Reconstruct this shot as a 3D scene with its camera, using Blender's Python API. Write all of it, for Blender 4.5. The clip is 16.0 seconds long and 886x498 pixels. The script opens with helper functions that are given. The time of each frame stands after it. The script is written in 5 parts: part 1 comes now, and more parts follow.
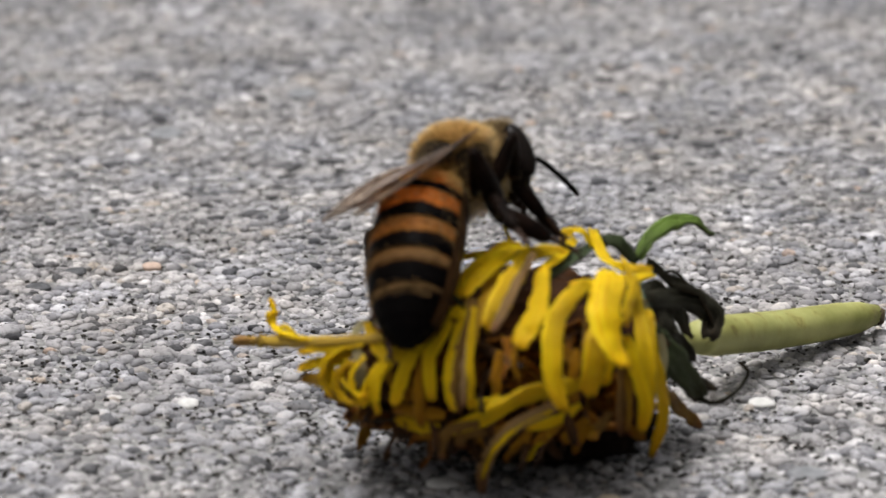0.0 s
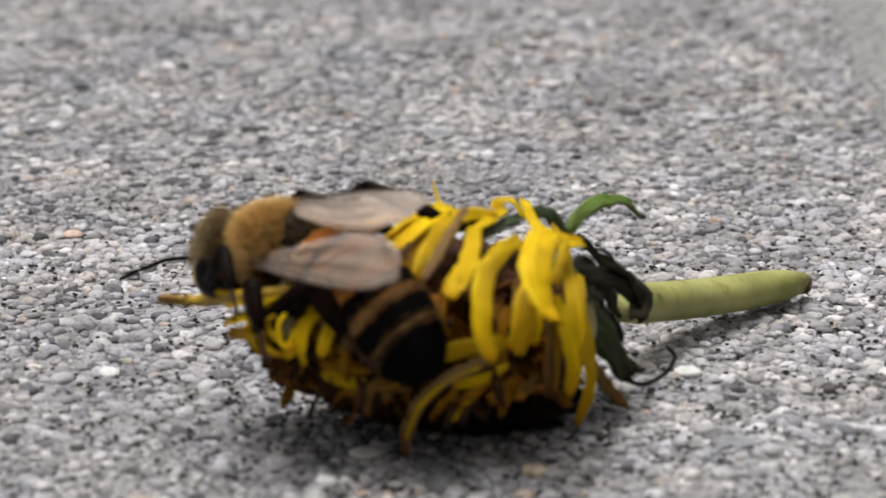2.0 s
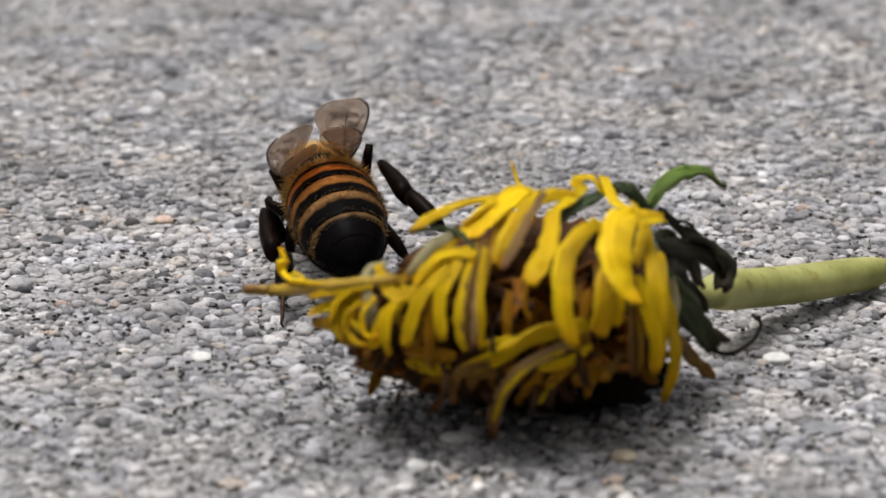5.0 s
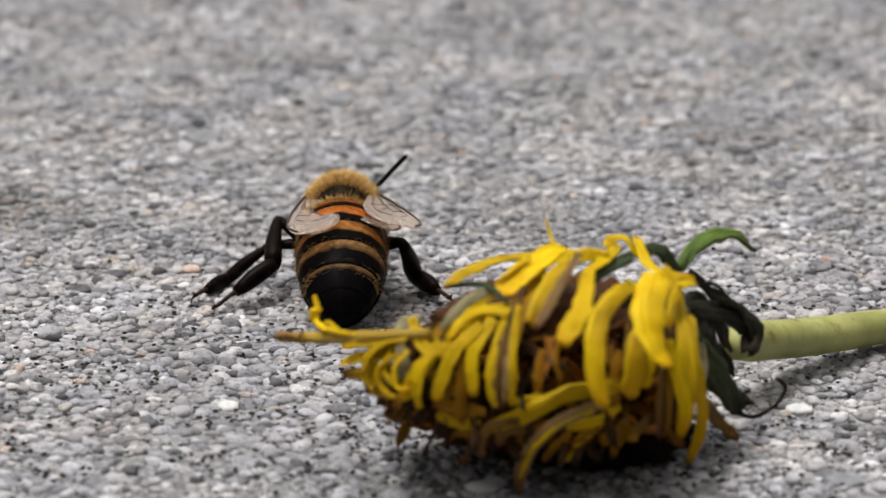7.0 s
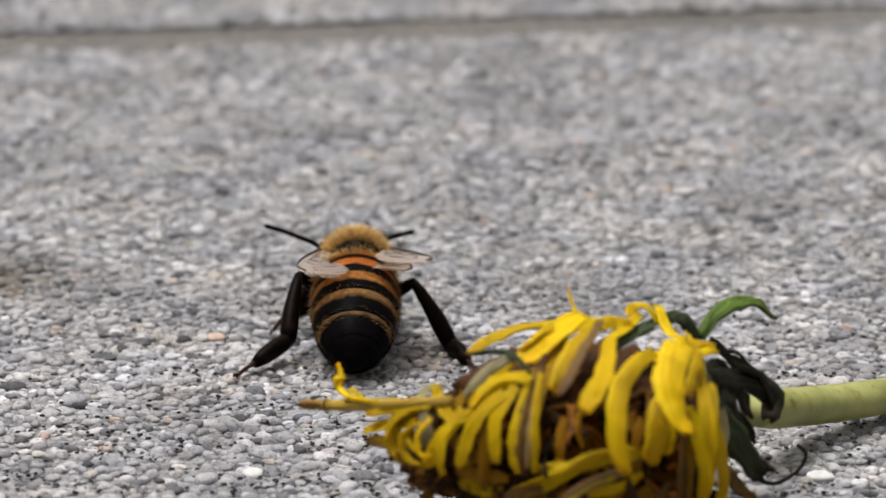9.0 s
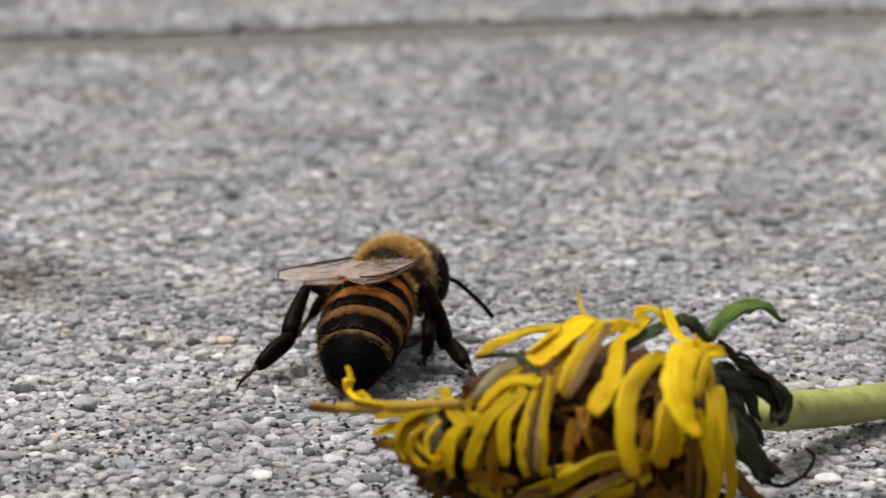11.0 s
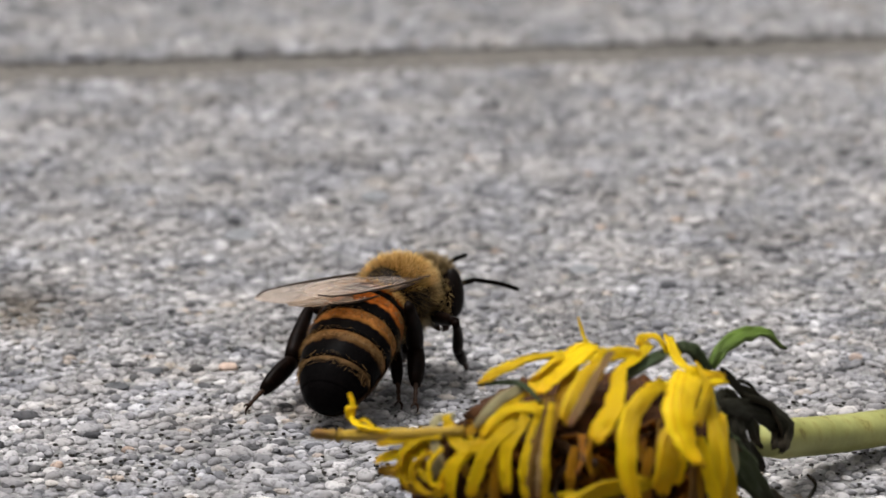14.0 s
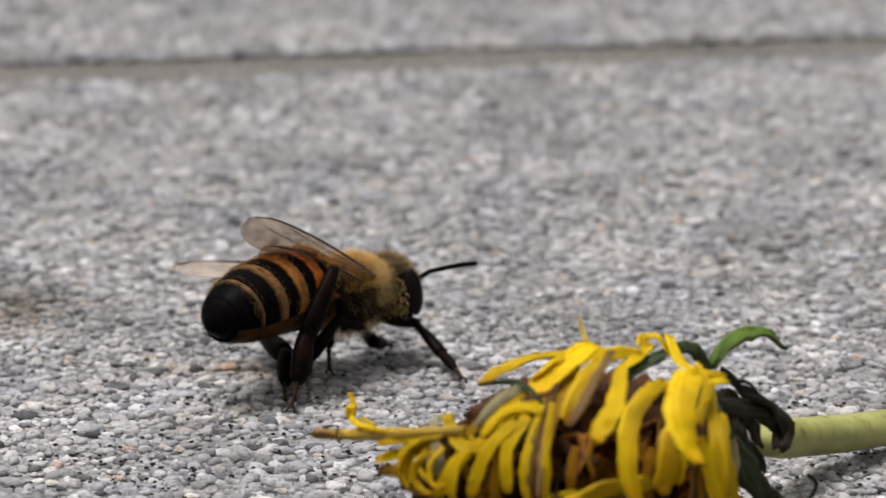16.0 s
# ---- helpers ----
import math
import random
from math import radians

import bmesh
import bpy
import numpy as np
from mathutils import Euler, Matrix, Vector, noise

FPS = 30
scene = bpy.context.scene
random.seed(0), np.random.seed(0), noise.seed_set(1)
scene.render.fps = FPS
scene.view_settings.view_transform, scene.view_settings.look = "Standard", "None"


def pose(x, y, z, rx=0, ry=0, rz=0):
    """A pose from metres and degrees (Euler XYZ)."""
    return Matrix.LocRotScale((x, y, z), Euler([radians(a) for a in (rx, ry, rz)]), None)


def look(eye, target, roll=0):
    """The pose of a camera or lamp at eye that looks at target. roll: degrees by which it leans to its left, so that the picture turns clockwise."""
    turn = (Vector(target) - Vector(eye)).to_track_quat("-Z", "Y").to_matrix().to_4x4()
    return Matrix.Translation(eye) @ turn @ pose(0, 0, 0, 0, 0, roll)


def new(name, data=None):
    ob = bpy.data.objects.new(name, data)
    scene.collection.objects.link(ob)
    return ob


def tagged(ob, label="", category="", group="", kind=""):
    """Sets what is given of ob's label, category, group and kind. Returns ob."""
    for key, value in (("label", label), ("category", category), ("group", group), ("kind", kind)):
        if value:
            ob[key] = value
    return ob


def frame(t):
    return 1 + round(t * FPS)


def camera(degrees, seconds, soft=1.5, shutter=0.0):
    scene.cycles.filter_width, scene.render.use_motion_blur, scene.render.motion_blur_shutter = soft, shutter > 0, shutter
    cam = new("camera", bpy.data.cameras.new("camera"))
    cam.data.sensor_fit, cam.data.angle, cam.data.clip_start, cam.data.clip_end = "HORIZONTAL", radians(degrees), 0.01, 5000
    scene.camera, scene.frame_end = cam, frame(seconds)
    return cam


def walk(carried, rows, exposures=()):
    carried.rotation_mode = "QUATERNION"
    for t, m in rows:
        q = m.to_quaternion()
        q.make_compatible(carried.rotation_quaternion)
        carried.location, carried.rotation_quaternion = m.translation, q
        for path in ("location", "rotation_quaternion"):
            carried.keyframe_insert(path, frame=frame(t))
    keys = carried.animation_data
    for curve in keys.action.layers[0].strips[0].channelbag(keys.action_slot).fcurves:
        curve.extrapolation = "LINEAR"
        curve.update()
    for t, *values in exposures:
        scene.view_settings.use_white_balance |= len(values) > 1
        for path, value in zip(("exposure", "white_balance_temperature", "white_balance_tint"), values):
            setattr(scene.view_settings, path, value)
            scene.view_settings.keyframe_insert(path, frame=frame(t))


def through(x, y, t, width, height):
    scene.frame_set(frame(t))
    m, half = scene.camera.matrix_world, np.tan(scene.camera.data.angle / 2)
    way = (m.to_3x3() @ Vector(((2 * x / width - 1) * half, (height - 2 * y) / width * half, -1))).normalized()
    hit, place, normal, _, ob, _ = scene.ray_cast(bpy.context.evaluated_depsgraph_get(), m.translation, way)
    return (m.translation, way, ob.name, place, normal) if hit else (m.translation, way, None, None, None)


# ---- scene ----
cam = camera(12, 16.0)
cam.data.dof.use_dof, cam.data.dof.focus_distance, cam.data.dof.aperture_fstop = True, 0.174, 95
walk(cam, [
    (0, pose(0.00051, -0.16776, 0.05441, 72.940, 0.081, -0.648)),
    (0.5, pose(0.00076, -0.16725, 0.05427, 73.136, 0.035, -0.829)),
    (1, pose(0.00078, -0.16687, 0.05404, 73.087, -0.006, -1.324)),
    (1.5, pose(0.00086, -0.16620, 0.05380, 72.810, -0.122, -1.434)),
    (2, pose(0.00074, -0.16640, 0.05379, 72.563, -0.175, -1.581)),
    (2.5, pose(0.00061, -0.16664, 0.05390, 72.441, -0.241, -1.511)),
    (3, pose(0.00036, -0.16692, 0.05398, 72.385, -0.253, -1.250)),
    (3.5, pose(0.00043, -0.16707, 0.05391, 72.390, -0.149, -0.834)),
    (4, pose(0.00037, -0.16694, 0.05392, 72.380, -0.058, -0.615)),
    (6.5, pose(0.00016, -0.16766, 0.05424, 72.462, -0.097, -0.339)),
    (7, pose(-0.00002, -0.16839, 0.05458, 73.008, -0.154, -0.202)),
    (7.5, pose(0.00001, -0.17015, 0.05523, 73.738, -0.066, -0.054)),
    (8, pose(-0.00003, -0.16978, 0.05515, 73.995, -0.025, 0.001)),
    (8.5, pose(0.00002, -0.16964, 0.05512, 73.957, -0.026, 0.083)),
    (9, pose(-0.00002, -0.16957, 0.05499, 73.917, -0.006, 0.077)),
    (11.5, pose(-0.00010, -0.17004, 0.05512, 74.005, 0.003, 0.207)),
    (12, pose(-0.00017, -0.16997, 0.05517, 74.060, -0.019, 0.208)),
    (12.5, pose(-0.00015, -0.17027, 0.05510, 74.171, 0.020, 0.202)),
    (13, pose(-0.00008, -0.17026, 0.05525, 74.221, 0.007, 0.215)),
    (13.5, pose(-0.00023, -0.17019, 0.05513, 74.297, -0.006, 0.173)),
    (14, pose(-0.00003, -0.17034, 0.05540, 74.269, 0.016, 0.226)),
    (14.5, pose(-0.00016, -0.17020, 0.05515, 74.316, 0.019, 0.184)),
    (15, pose(-0.00008, -0.17029, 0.05513, 74.306, 0.031, 0.208)),
    (15.5, pose(-0.00011, -0.17017, 0.05520, 74.311, 0.002, 0.204)),
    (16, pose(-0.00013, -0.17026, 0.05521, 74.320, -0.012, 0.206)),
])

# ---- world and light: an overcast sky, one very soft sun ----
SUN_UP, SUN_TURN = 77, -80
world = bpy.data.worlds.new("overcast_sky")
scene.world = world
world.use_nodes = True
wn, wl = world.node_tree.nodes, world.node_tree.links
sky = wn.new("ShaderNodeTexSky")
sky.sky_type, sky.sun_disc = "NISHITA", False
sky.sun_elevation, sky.sun_rotation = radians(SUN_UP), radians(SUN_TURN)
sky.air_density, sky.dust_density, sky.ozone_density = 1.0, 6.0, 1.0
grey = wn.new("ShaderNodeHueSaturation")
grey.inputs["Saturation"].default_value = 0.0
wl.new(sky.outputs[0], grey.inputs["Color"])
# cloud cover is brighter overhead than at the horizon, where houses and trees stand
co = wn.new("ShaderNodeTexCoord")
up = wn.new("ShaderNodeSeparateXYZ")
wl.new(co.outputs["Generated"], up.inputs[0])
cover = wn.new("ShaderNodeMapRange")
cover.inputs["From Min"].default_value, cover.inputs["From Max"].default_value = 0.1, 0.95
cover.inputs["To Min"].default_value, cover.inputs["To Max"].default_value = 0.17, 1.55
wl.new(up.outputs["Z"], cover.inputs["Value"])
dim = wn.new("ShaderNodeVectorMath")
dim.operation = "SCALE"
wl.new(grey.outputs[0], dim.inputs[0])
wl.new(cover.outputs[0], dim.inputs["Scale"])
wl.new(dim.outputs[0], wn["Background"].inputs["Color"])
wn["Background"].inputs["Strength"].default_value = 0.108
sun = new("sun", bpy.data.lights.new("sun", "SUN"))
sun.data.energy, sun.data.angle, sun.data.color = 2.2, radians(22), (1.0, 0.99, 0.98)
_a, _e = radians(SUN_TURN), radians(SUN_UP)
sun.matrix_world = look((math.sin(_a) * math.cos(_e), math.cos(_a) * math.cos(_e), math.sin(_e)), (0, 0, 0))
scene.view_settings.exposure = 0.2

MM = 0.001


def mpose(x, y, z, rx=0, ry=0, rz=0):
    """A pose from millimetres and degrees."""
    return pose(x * MM, y * MM, z * MM, rx, ry, rz)


# ---- materials ----
def shader(name, rough=0.6, metal=0.0, spec=0.5):
    m = bpy.data.materials.new(name)
    m.use_nodes = True
    b = m.node_tree.nodes["Principled BSDF"]
    b.inputs["Roughness"].default_value, b.inputs["Metallic"].default_value = rough, metal
    b.inputs["Specular IOR Level"].default_value = spec
    return m, m.node_tree.nodes, m.node_tree.links, b


def ramp(nodes, stops, mode="LINEAR"):
    r = nodes.new("ShaderNodeValToRGB")
    r.color_ramp.interpolation = mode
    el = r.color_ramp.elements
    while len(el) < len(stops):
        el.new(0.5)
    for e, (p, c) in zip(el, stops):
        e.position, e.color = p, (*c, 1)
    return r


def grain(nodes, links, scale, detail=4, source="Object", stretch=None):
    co = nodes.new("ShaderNodeTexCoord")
    n = nodes.new("ShaderNodeTexNoise")
    n.inputs["Scale"].default_value, n.inputs["Detail"].default_value = scale, detail
    if stretch:
        mp = nodes.new("ShaderNodeMapping")
        mp.inputs["Scale"].default_value = stretch
        links.new(co.outputs[source], mp.inputs[0])
        links.new(mp.outputs[0], n.inputs["Vector"])
    else:
        links.new(co.outputs[source], n.inputs["Vector"])
    return n


def bump(nodes, links, b, height, strength, distance):
    bp = nodes.new("ShaderNodeBump")
    bp.inputs["Strength"].default_value, bp.inputs["Distance"].default_value = strength, distance
    links.new(height, bp.inputs["Height"])
    links.new(bp.outputs[0], b.inputs["Normal"])


def blend(nodes, links, fac, a, b, mode="MIX"):
    mx = nodes.new("ShaderNodeMix")
    mx.data_type, mx.blend_type = "RGBA", mode
    for sock, v in ((mx.inputs[0], fac), (mx.inputs[6], a), (mx.inputs[7], b)):
        if hasattr(v, "links"):
            links.new(v, sock)
        else:
            sock.default_value = v if isinstance(v, float) else (*v, 1)
    return mx.outputs[2]


def stone_material(name, island):
    """Worn sand-stone grains: greys from near black to off-white, a few tan and rust ones."""
    m, n, l, b = shader(name, 0.85, spec=0.12)
    if island:
        rnd = n.new("ShaderNodeNewGeometry").outputs["Random Per Island"]
    else:
        rnd = n.new("ShaderNodeObjectInfo").outputs["Random"]
    r = ramp(n, [(0.0, (0.06, 0.06, 0.063)), (0.06, (0.13, 0.13, 0.135)), (0.2, (0.235, 0.232, 0.24)), (0.5, (0.325, 0.32, 0.325)),
                 (0.8, (0.39, 0.382, 0.384)), (0.95, (0.54, 0.53, 0.53)), (0.982, (0.36, 0.335, 0.305)), (0.996, (0.38, 0.325, 0.28)), (1.0, (0.4, 0.31, 0.255))])
    l.new(rnd, r.inputs[0])
    fine, broad = grain(n, l, 4200, 6), grain(n, l, 130, 5)
    fr = ramp(n, [(0.34, (0.5, 0.49, 0.49)), (0.46, (0.92, 0.91, 0.91)), (0.72, (1.1, 1.08, 1.06))])
    l.new(fine.outputs[0], fr.inputs[0])
    br = ramp(n, [(0.3, (0.68, 0.676, 0.688)), (0.7, (1.2, 1.18, 1.175))])
    l.new(broad.outputs[0], br.inputs[0])
    c = blend(n, l, 1.0, r.outputs[0], fr.outputs[0], "MULTIPLY")
    c = blend(n, l, 1.0, c, br.outputs[0], "MULTIPLY")
    tint = ramp(n, [(0.36, (0.97, 0.99, 1.03)), (0.5, (1, 1, 1)), (0.68, (1.03, 1.0, 0.95))])
    l.new(grain(n, l, 210, 3).outputs[0], tint.inputs[0])
    c = blend(n, l, 1.0, c, tint.outputs[0], "MULTIPLY")
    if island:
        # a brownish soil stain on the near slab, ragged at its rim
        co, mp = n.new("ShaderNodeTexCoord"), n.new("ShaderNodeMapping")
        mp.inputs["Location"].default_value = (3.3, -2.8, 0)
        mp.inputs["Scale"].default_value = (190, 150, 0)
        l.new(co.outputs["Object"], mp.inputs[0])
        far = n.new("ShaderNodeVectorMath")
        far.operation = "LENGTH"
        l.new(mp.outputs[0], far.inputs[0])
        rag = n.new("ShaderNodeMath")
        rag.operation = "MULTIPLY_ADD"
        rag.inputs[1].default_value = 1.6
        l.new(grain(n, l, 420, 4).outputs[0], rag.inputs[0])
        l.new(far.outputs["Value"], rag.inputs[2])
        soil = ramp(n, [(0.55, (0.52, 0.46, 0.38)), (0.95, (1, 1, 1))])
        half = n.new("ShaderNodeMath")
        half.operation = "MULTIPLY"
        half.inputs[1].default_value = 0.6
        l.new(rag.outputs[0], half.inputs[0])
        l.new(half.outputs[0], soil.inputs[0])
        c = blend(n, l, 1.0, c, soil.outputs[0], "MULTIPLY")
    l.new(c, b.inputs["Base Color"])
    bump(n, l, b, fine.outputs[0], 0.5, 0.0001)
    return m


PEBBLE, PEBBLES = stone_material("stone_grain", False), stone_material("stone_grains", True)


def cement_material(name, base):
    m, n, l, b = shader(name, 0.85, spec=0.25)
    fine, broad = grain(n, l, 2300, 6), grain(n, l, 90, 3)
    fr = ramp(n, [(0.35, tuple(v * 0.1 for v in base)), (0.43, tuple(v * 0.7 for v in base)), (0.7, tuple(v * 1.35 for v in base))])
    l.new(fine.outputs[0], fr.inputs[0])
    br = ramp(n, [(0.3, (0.8, 0.8, 0.8)), (0.7, (1.15, 1.13, 1.1))])
    l.new(broad.outputs[0], br.inputs[0])
    l.new(blend(n, l, 1.0, fr.outputs[0], br.outputs[0], "MULTIPLY"), b.inputs["Base Color"])
    bump(n, l, b, fine.outputs[0], 0.7, 0.0002)
    return m


CEMENT, SAND = cement_material("cement", (0.215, 0.211, 0.209)), cement_material("joint_sand", (0.14, 0.128, 0.115))


def petal_material(name, base, tip, streak, through=0.24, rough=0.5, spec=0.2):
    """A wilting ray floret: colour along its length, fine lengthwise streaks, a little light through it."""
    m, n, l, b = shader(name, rough, spec=spec)
    uv = n.new("ShaderNodeUVMap")
    sep = n.new("ShaderNodeSeparateXYZ")
    l.new(uv.outputs[0], sep.inputs[0])
    along = ramp(n, [(0.0, base), (0.72, base), (0.95, tip), (1.0, tuple(v * 0.6 for v in tip))])
    l.new(sep.outputs[1], along.inputs[0])
    lines = grain(n, l, 9, 4, "UV", (1.6, 0.12, 1))
    lr = ramp(n, [(0.36, (0, 0, 0)), (0.72, (1, 1, 1))])
    l.new(lines.outputs[0], lr.inputs[0])
    blot = grain(n, l, 700, 4)
    blr = ramp(n, [(0.5, (0, 0, 0)), (0.75, (1, 1, 1))])
    l.new(blot.outputs[0], blr.inputs[0])
    c = blend(n, l, lr.outputs[0], along.outputs[0], streak)
    half = n.new("ShaderNodeMath")
    half.operation = "MULTIPLY"
    half.inputs[1].default_value = 0.5
    l.new(blr.outputs[0], half.inputs[0])
    c = blend(n, l, half.outputs[0], c, tuple(v * 0.55 for v in streak))
    own = n.new("ShaderNodeObjectInfo")
    orr = ramp(n, [(0.0, (0.72, 0.65, 0.57)), (0.5, (0.92, 0.9, 0.88)), (1.0, (1.0, 1.0, 1.0))])
    l.new(own.outputs["Random"], orr.inputs[0])
    c = blend(n, l, 1.0, c, orr.outputs[0], "MULTIPLY")
    rim = ramp(n, [(0.0, (1, 1, 1)), (0.09, (0, 0, 0)), (0.91, (0, 0, 0)), (1.0, (1, 1, 1))])
    l.new(sep.outputs[0], rim.inputs[0])
    wilt = ramp(n, [(0.42, (0, 0, 0)), (0.62, (0.8, 0.8, 0.8))])
    l.new(grain(n, l, 420, 3).outputs[0], wilt.inputs[0])
    c = blend(n, l, blend(n, l, 1.0, rim.outputs[0], wilt.outputs[0], "MULTIPLY"), c, tuple(v * 0.45 for v in tip))
    l.new(c, b.inputs["Base Color"])
    bump(n, l, b, lines.outputs[0], 0.9, 0.00016)
    tr = n.new("ShaderNodeBsdfTranslucent")
    l.new(c, tr.inputs[0])
    mx = n.new("ShaderNodeMixShader")
    mx.inputs[0].default_value = through
    l.new(b.outputs[0], mx.inputs[1])
    l.new(tr.outputs[0], mx.inputs[2])
    l.new(mx.outputs[0], n["Material Output"].inputs[0])
    return m


YELLOW = petal_material("petal_yellow", (1.0, 0.78, 0.006), (0.98, 0.63, 0.005), (0.92, 0.52, 0.002), 0.36)
DULL = petal_material("petal_dull", (0.55, 0.31, 0.007), (0.36, 0.16, 0.012), (0.32, 0.145, 0.006))
OCHRE = petal_material("petal_ochre", (0.58, 0.29, 0.004), (0.36, 0.15, 0.006), (0.28, 0.1, 0.004))
OLIVE = petal_material("petal_olive", (0.66, 0.46, 0.05), (0.3, 0.13, 0.05), (0.46, 0.3, 0.06), 0.2)
BROWN = petal_material("petal_brown", (0.34, 0.19, 0.035), (0.24, 0.09, 0.03), (0.16, 0.08, 0.02), 0.2)
MAUVE = petal_material("petal_mauve", (0.42, 0.27, 0.09), (0.36, 0.15, 0.06), (0.27, 0.16, 0.08), 0.2)
PALE = petal_material("petal_pale", (0.50, 0.44, 0.22), (0.42, 0.33, 0.12), (0.30, 0.27, 0.17), 0.2)
DARK_GREEN = petal_material("bract_green", (0.045, 0.068, 0.03), (0.03, 0.026, 0.016), (0.09, 0.115, 0.062), 0.06, 0.6, 0.1)
BLACK_GREEN = petal_material("bract_withered", (0.034, 0.032, 0.02), (0.07, 0.05, 0.03), (0.014, 0.014, 0.01), 0.04, 0.6, 0.1)
LEAF = petal_material("bract_fresh", (0.12, 0.21, 0.03), (0.04, 0.036, 0.02), (0.16, 0.25, 0.05), 0.1)
FLORETS = [petal_material("floret_orange", (0.44, 0.17, 0.004), (0.26, 0.08, 0.003), (0.14, 0.045, 0.002), 0.2),
           petal_material("floret_brown", (0.12, 0.045, 0.005), (0.05, 0.02, 0.003), (0.03, 0.012, 0.002), 0.1), DULL]


def simple(name, c1, c2, scale, rough, spec=0.5, relief=0.3, depth=0.00005, detail=4):
    m, n, l, b = shader(name, rough, spec=spec)
    g = grain(n, l, scale, detail)
    r = ramp(n, [(0.3, c1), (0.7, c2)])
    l.new(g.outputs[0], r.inputs[0])
    l.new(r.outputs[0], b.inputs["Base Color"])
    bump(n, l, b, g.outputs[0], relief, depth)
    return m




def stem_material():
    """Pale green skin, blotched along its length and flecked with brown scars."""
    m, n, l, b = shader("stem_skin", 0.45, spec=0.3)
    soft, blot, fleck = grain(n, l, 420, 6), grain(n, l, 150, 4), grain(n, l, 1300, 5)
    r = ramp(n, [(0.3, (0.2, 0.21, 0.06)), (0.7, (0.47, 0.47, 0.19))])
    l.new(soft.outputs[0], r.inputs[0])
    br = ramp(n, [(0.34, (0.72, 0.7, 0.55)), (0.64, (1.1, 1.08, 1.08))])
    l.new(blot.outputs[0], br.inputs[0])
    fr = ramp(n, [(0.27, (0.4, 0.3, 0.16)), (0.36, (0.9, 0.86, 0.78)), (0.45, (1, 1, 1))])
    l.new(fleck.outputs[0], fr.inputs[0])
    c = blend(n, l, 1.0, r.outputs[0], br.outputs[0], "MULTIPLY")
    l.new(blend(n, l, 1.0, c, fr.outputs[0], "MULTIPLY"), b.inputs["Base Color"])
    bump(n, l, b, soft.outputs[0], 0.6, 0.00015)
    return m


STEM = stem_material()
# one dark tone for the soil crumbs and for the shade in the pits
SOIL_SHADE = simple("soil", (0.012, 0.011, 0.01), (0.06, 0.054, 0.047), 2500, 0.9, 0.05)
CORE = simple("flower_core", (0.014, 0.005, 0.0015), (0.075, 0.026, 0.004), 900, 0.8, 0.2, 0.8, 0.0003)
# near-black colour for the deep shade below the head, not a plant tissue
SHADE_FILL = simple("under_shade_fill", (0.003, 0.002, 0.0015), (0.012, 0.006, 0.003), 900, 0.9, 0.1, 0.8, 0.0003)
CUT = simple("stem_cut", (0.03, 0.02, 0.012), (0.1, 0.07, 0.03), 900, 0.8)
CHITIN = simple("black_chitin", (0.002, 0.0017, 0.0015), (0.006, 0.005, 0.004), 1600, 0.32, 0.012)
LEG = simple("leg_chitin", (0.002, 0.0013, 0.001), (0.009, 0.0045, 0.003), 1500, 0.42, 0.03)
FOOT = simple("tarsus_chitin", (0.012, 0.006, 0.004), (0.045, 0.021, 0.011), 1500, 0.5, 0.1)
EYE = simple("compound_eye", (0.006, 0.005, 0.005), (0.012, 0.008, 0.006), 6000, 0.3, 0.06)
SKIN = simple("thorax_skin", (0.004, 0.003, 0.002), (0.016, 0.01, 0.006), 1200, 0.5, 0.03)
VEIN = simple("wing_vein", (0.02, 0.011, 0.006), (0.06, 0.032, 0.018), 1500, 0.5)


def hair_material(name, c1, c2, spec=0.2):
    m, n, l, b = shader(name, 0.6, spec=spec)
    r = ramp(n, [(0.0, c1), (1.0, c2)])
    l.new(n.new("ShaderNodeNewGeometry").outputs["Random Per Island"], r.inputs[0])
    l.new(r.outputs[0], b.inputs["Base Color"])
    tr = n.new("ShaderNodeBsdfTranslucent")
    l.new(r.outputs[0], tr.inputs[0])
    mx = n.new("ShaderNodeMixShader")
    mx.inputs[0].default_value = 0.35
    l.new(b.outputs[0], mx.inputs[1])
    l.new(tr.outputs[0], mx.inputs[2])
    l.new(mx.outputs[0], n["Material Output"].inputs[0])
    return m


GOLD_HAIR = hair_material("golden_hair", (0.42, 0.235, 0.055), (0.88, 0.61, 0.24))
PALE_HAIR = hair_material("pale_hair", (0.66, 0.5, 0.25), (0.95, 0.82, 0.56))
GREY_HAIR = hair_material("grey_brown_hair", (0.1, 0.065, 0.03), (0.46, 0.33, 0.16))
COLLAR_HAIR = hair_material("collar_hair", (0.5, 0.33, 0.12), (0.92, 0.7, 0.36))
SIDE_HAIR = hair_material("flank_hair", (0.06, 0.04, 0.018), (0.3, 0.2, 0.085))
LEG_HAIR = hair_material("dark_leg_hair", (0.005, 0.0035, 0.002), (0.03, 0.018, 0.01), 0.02)


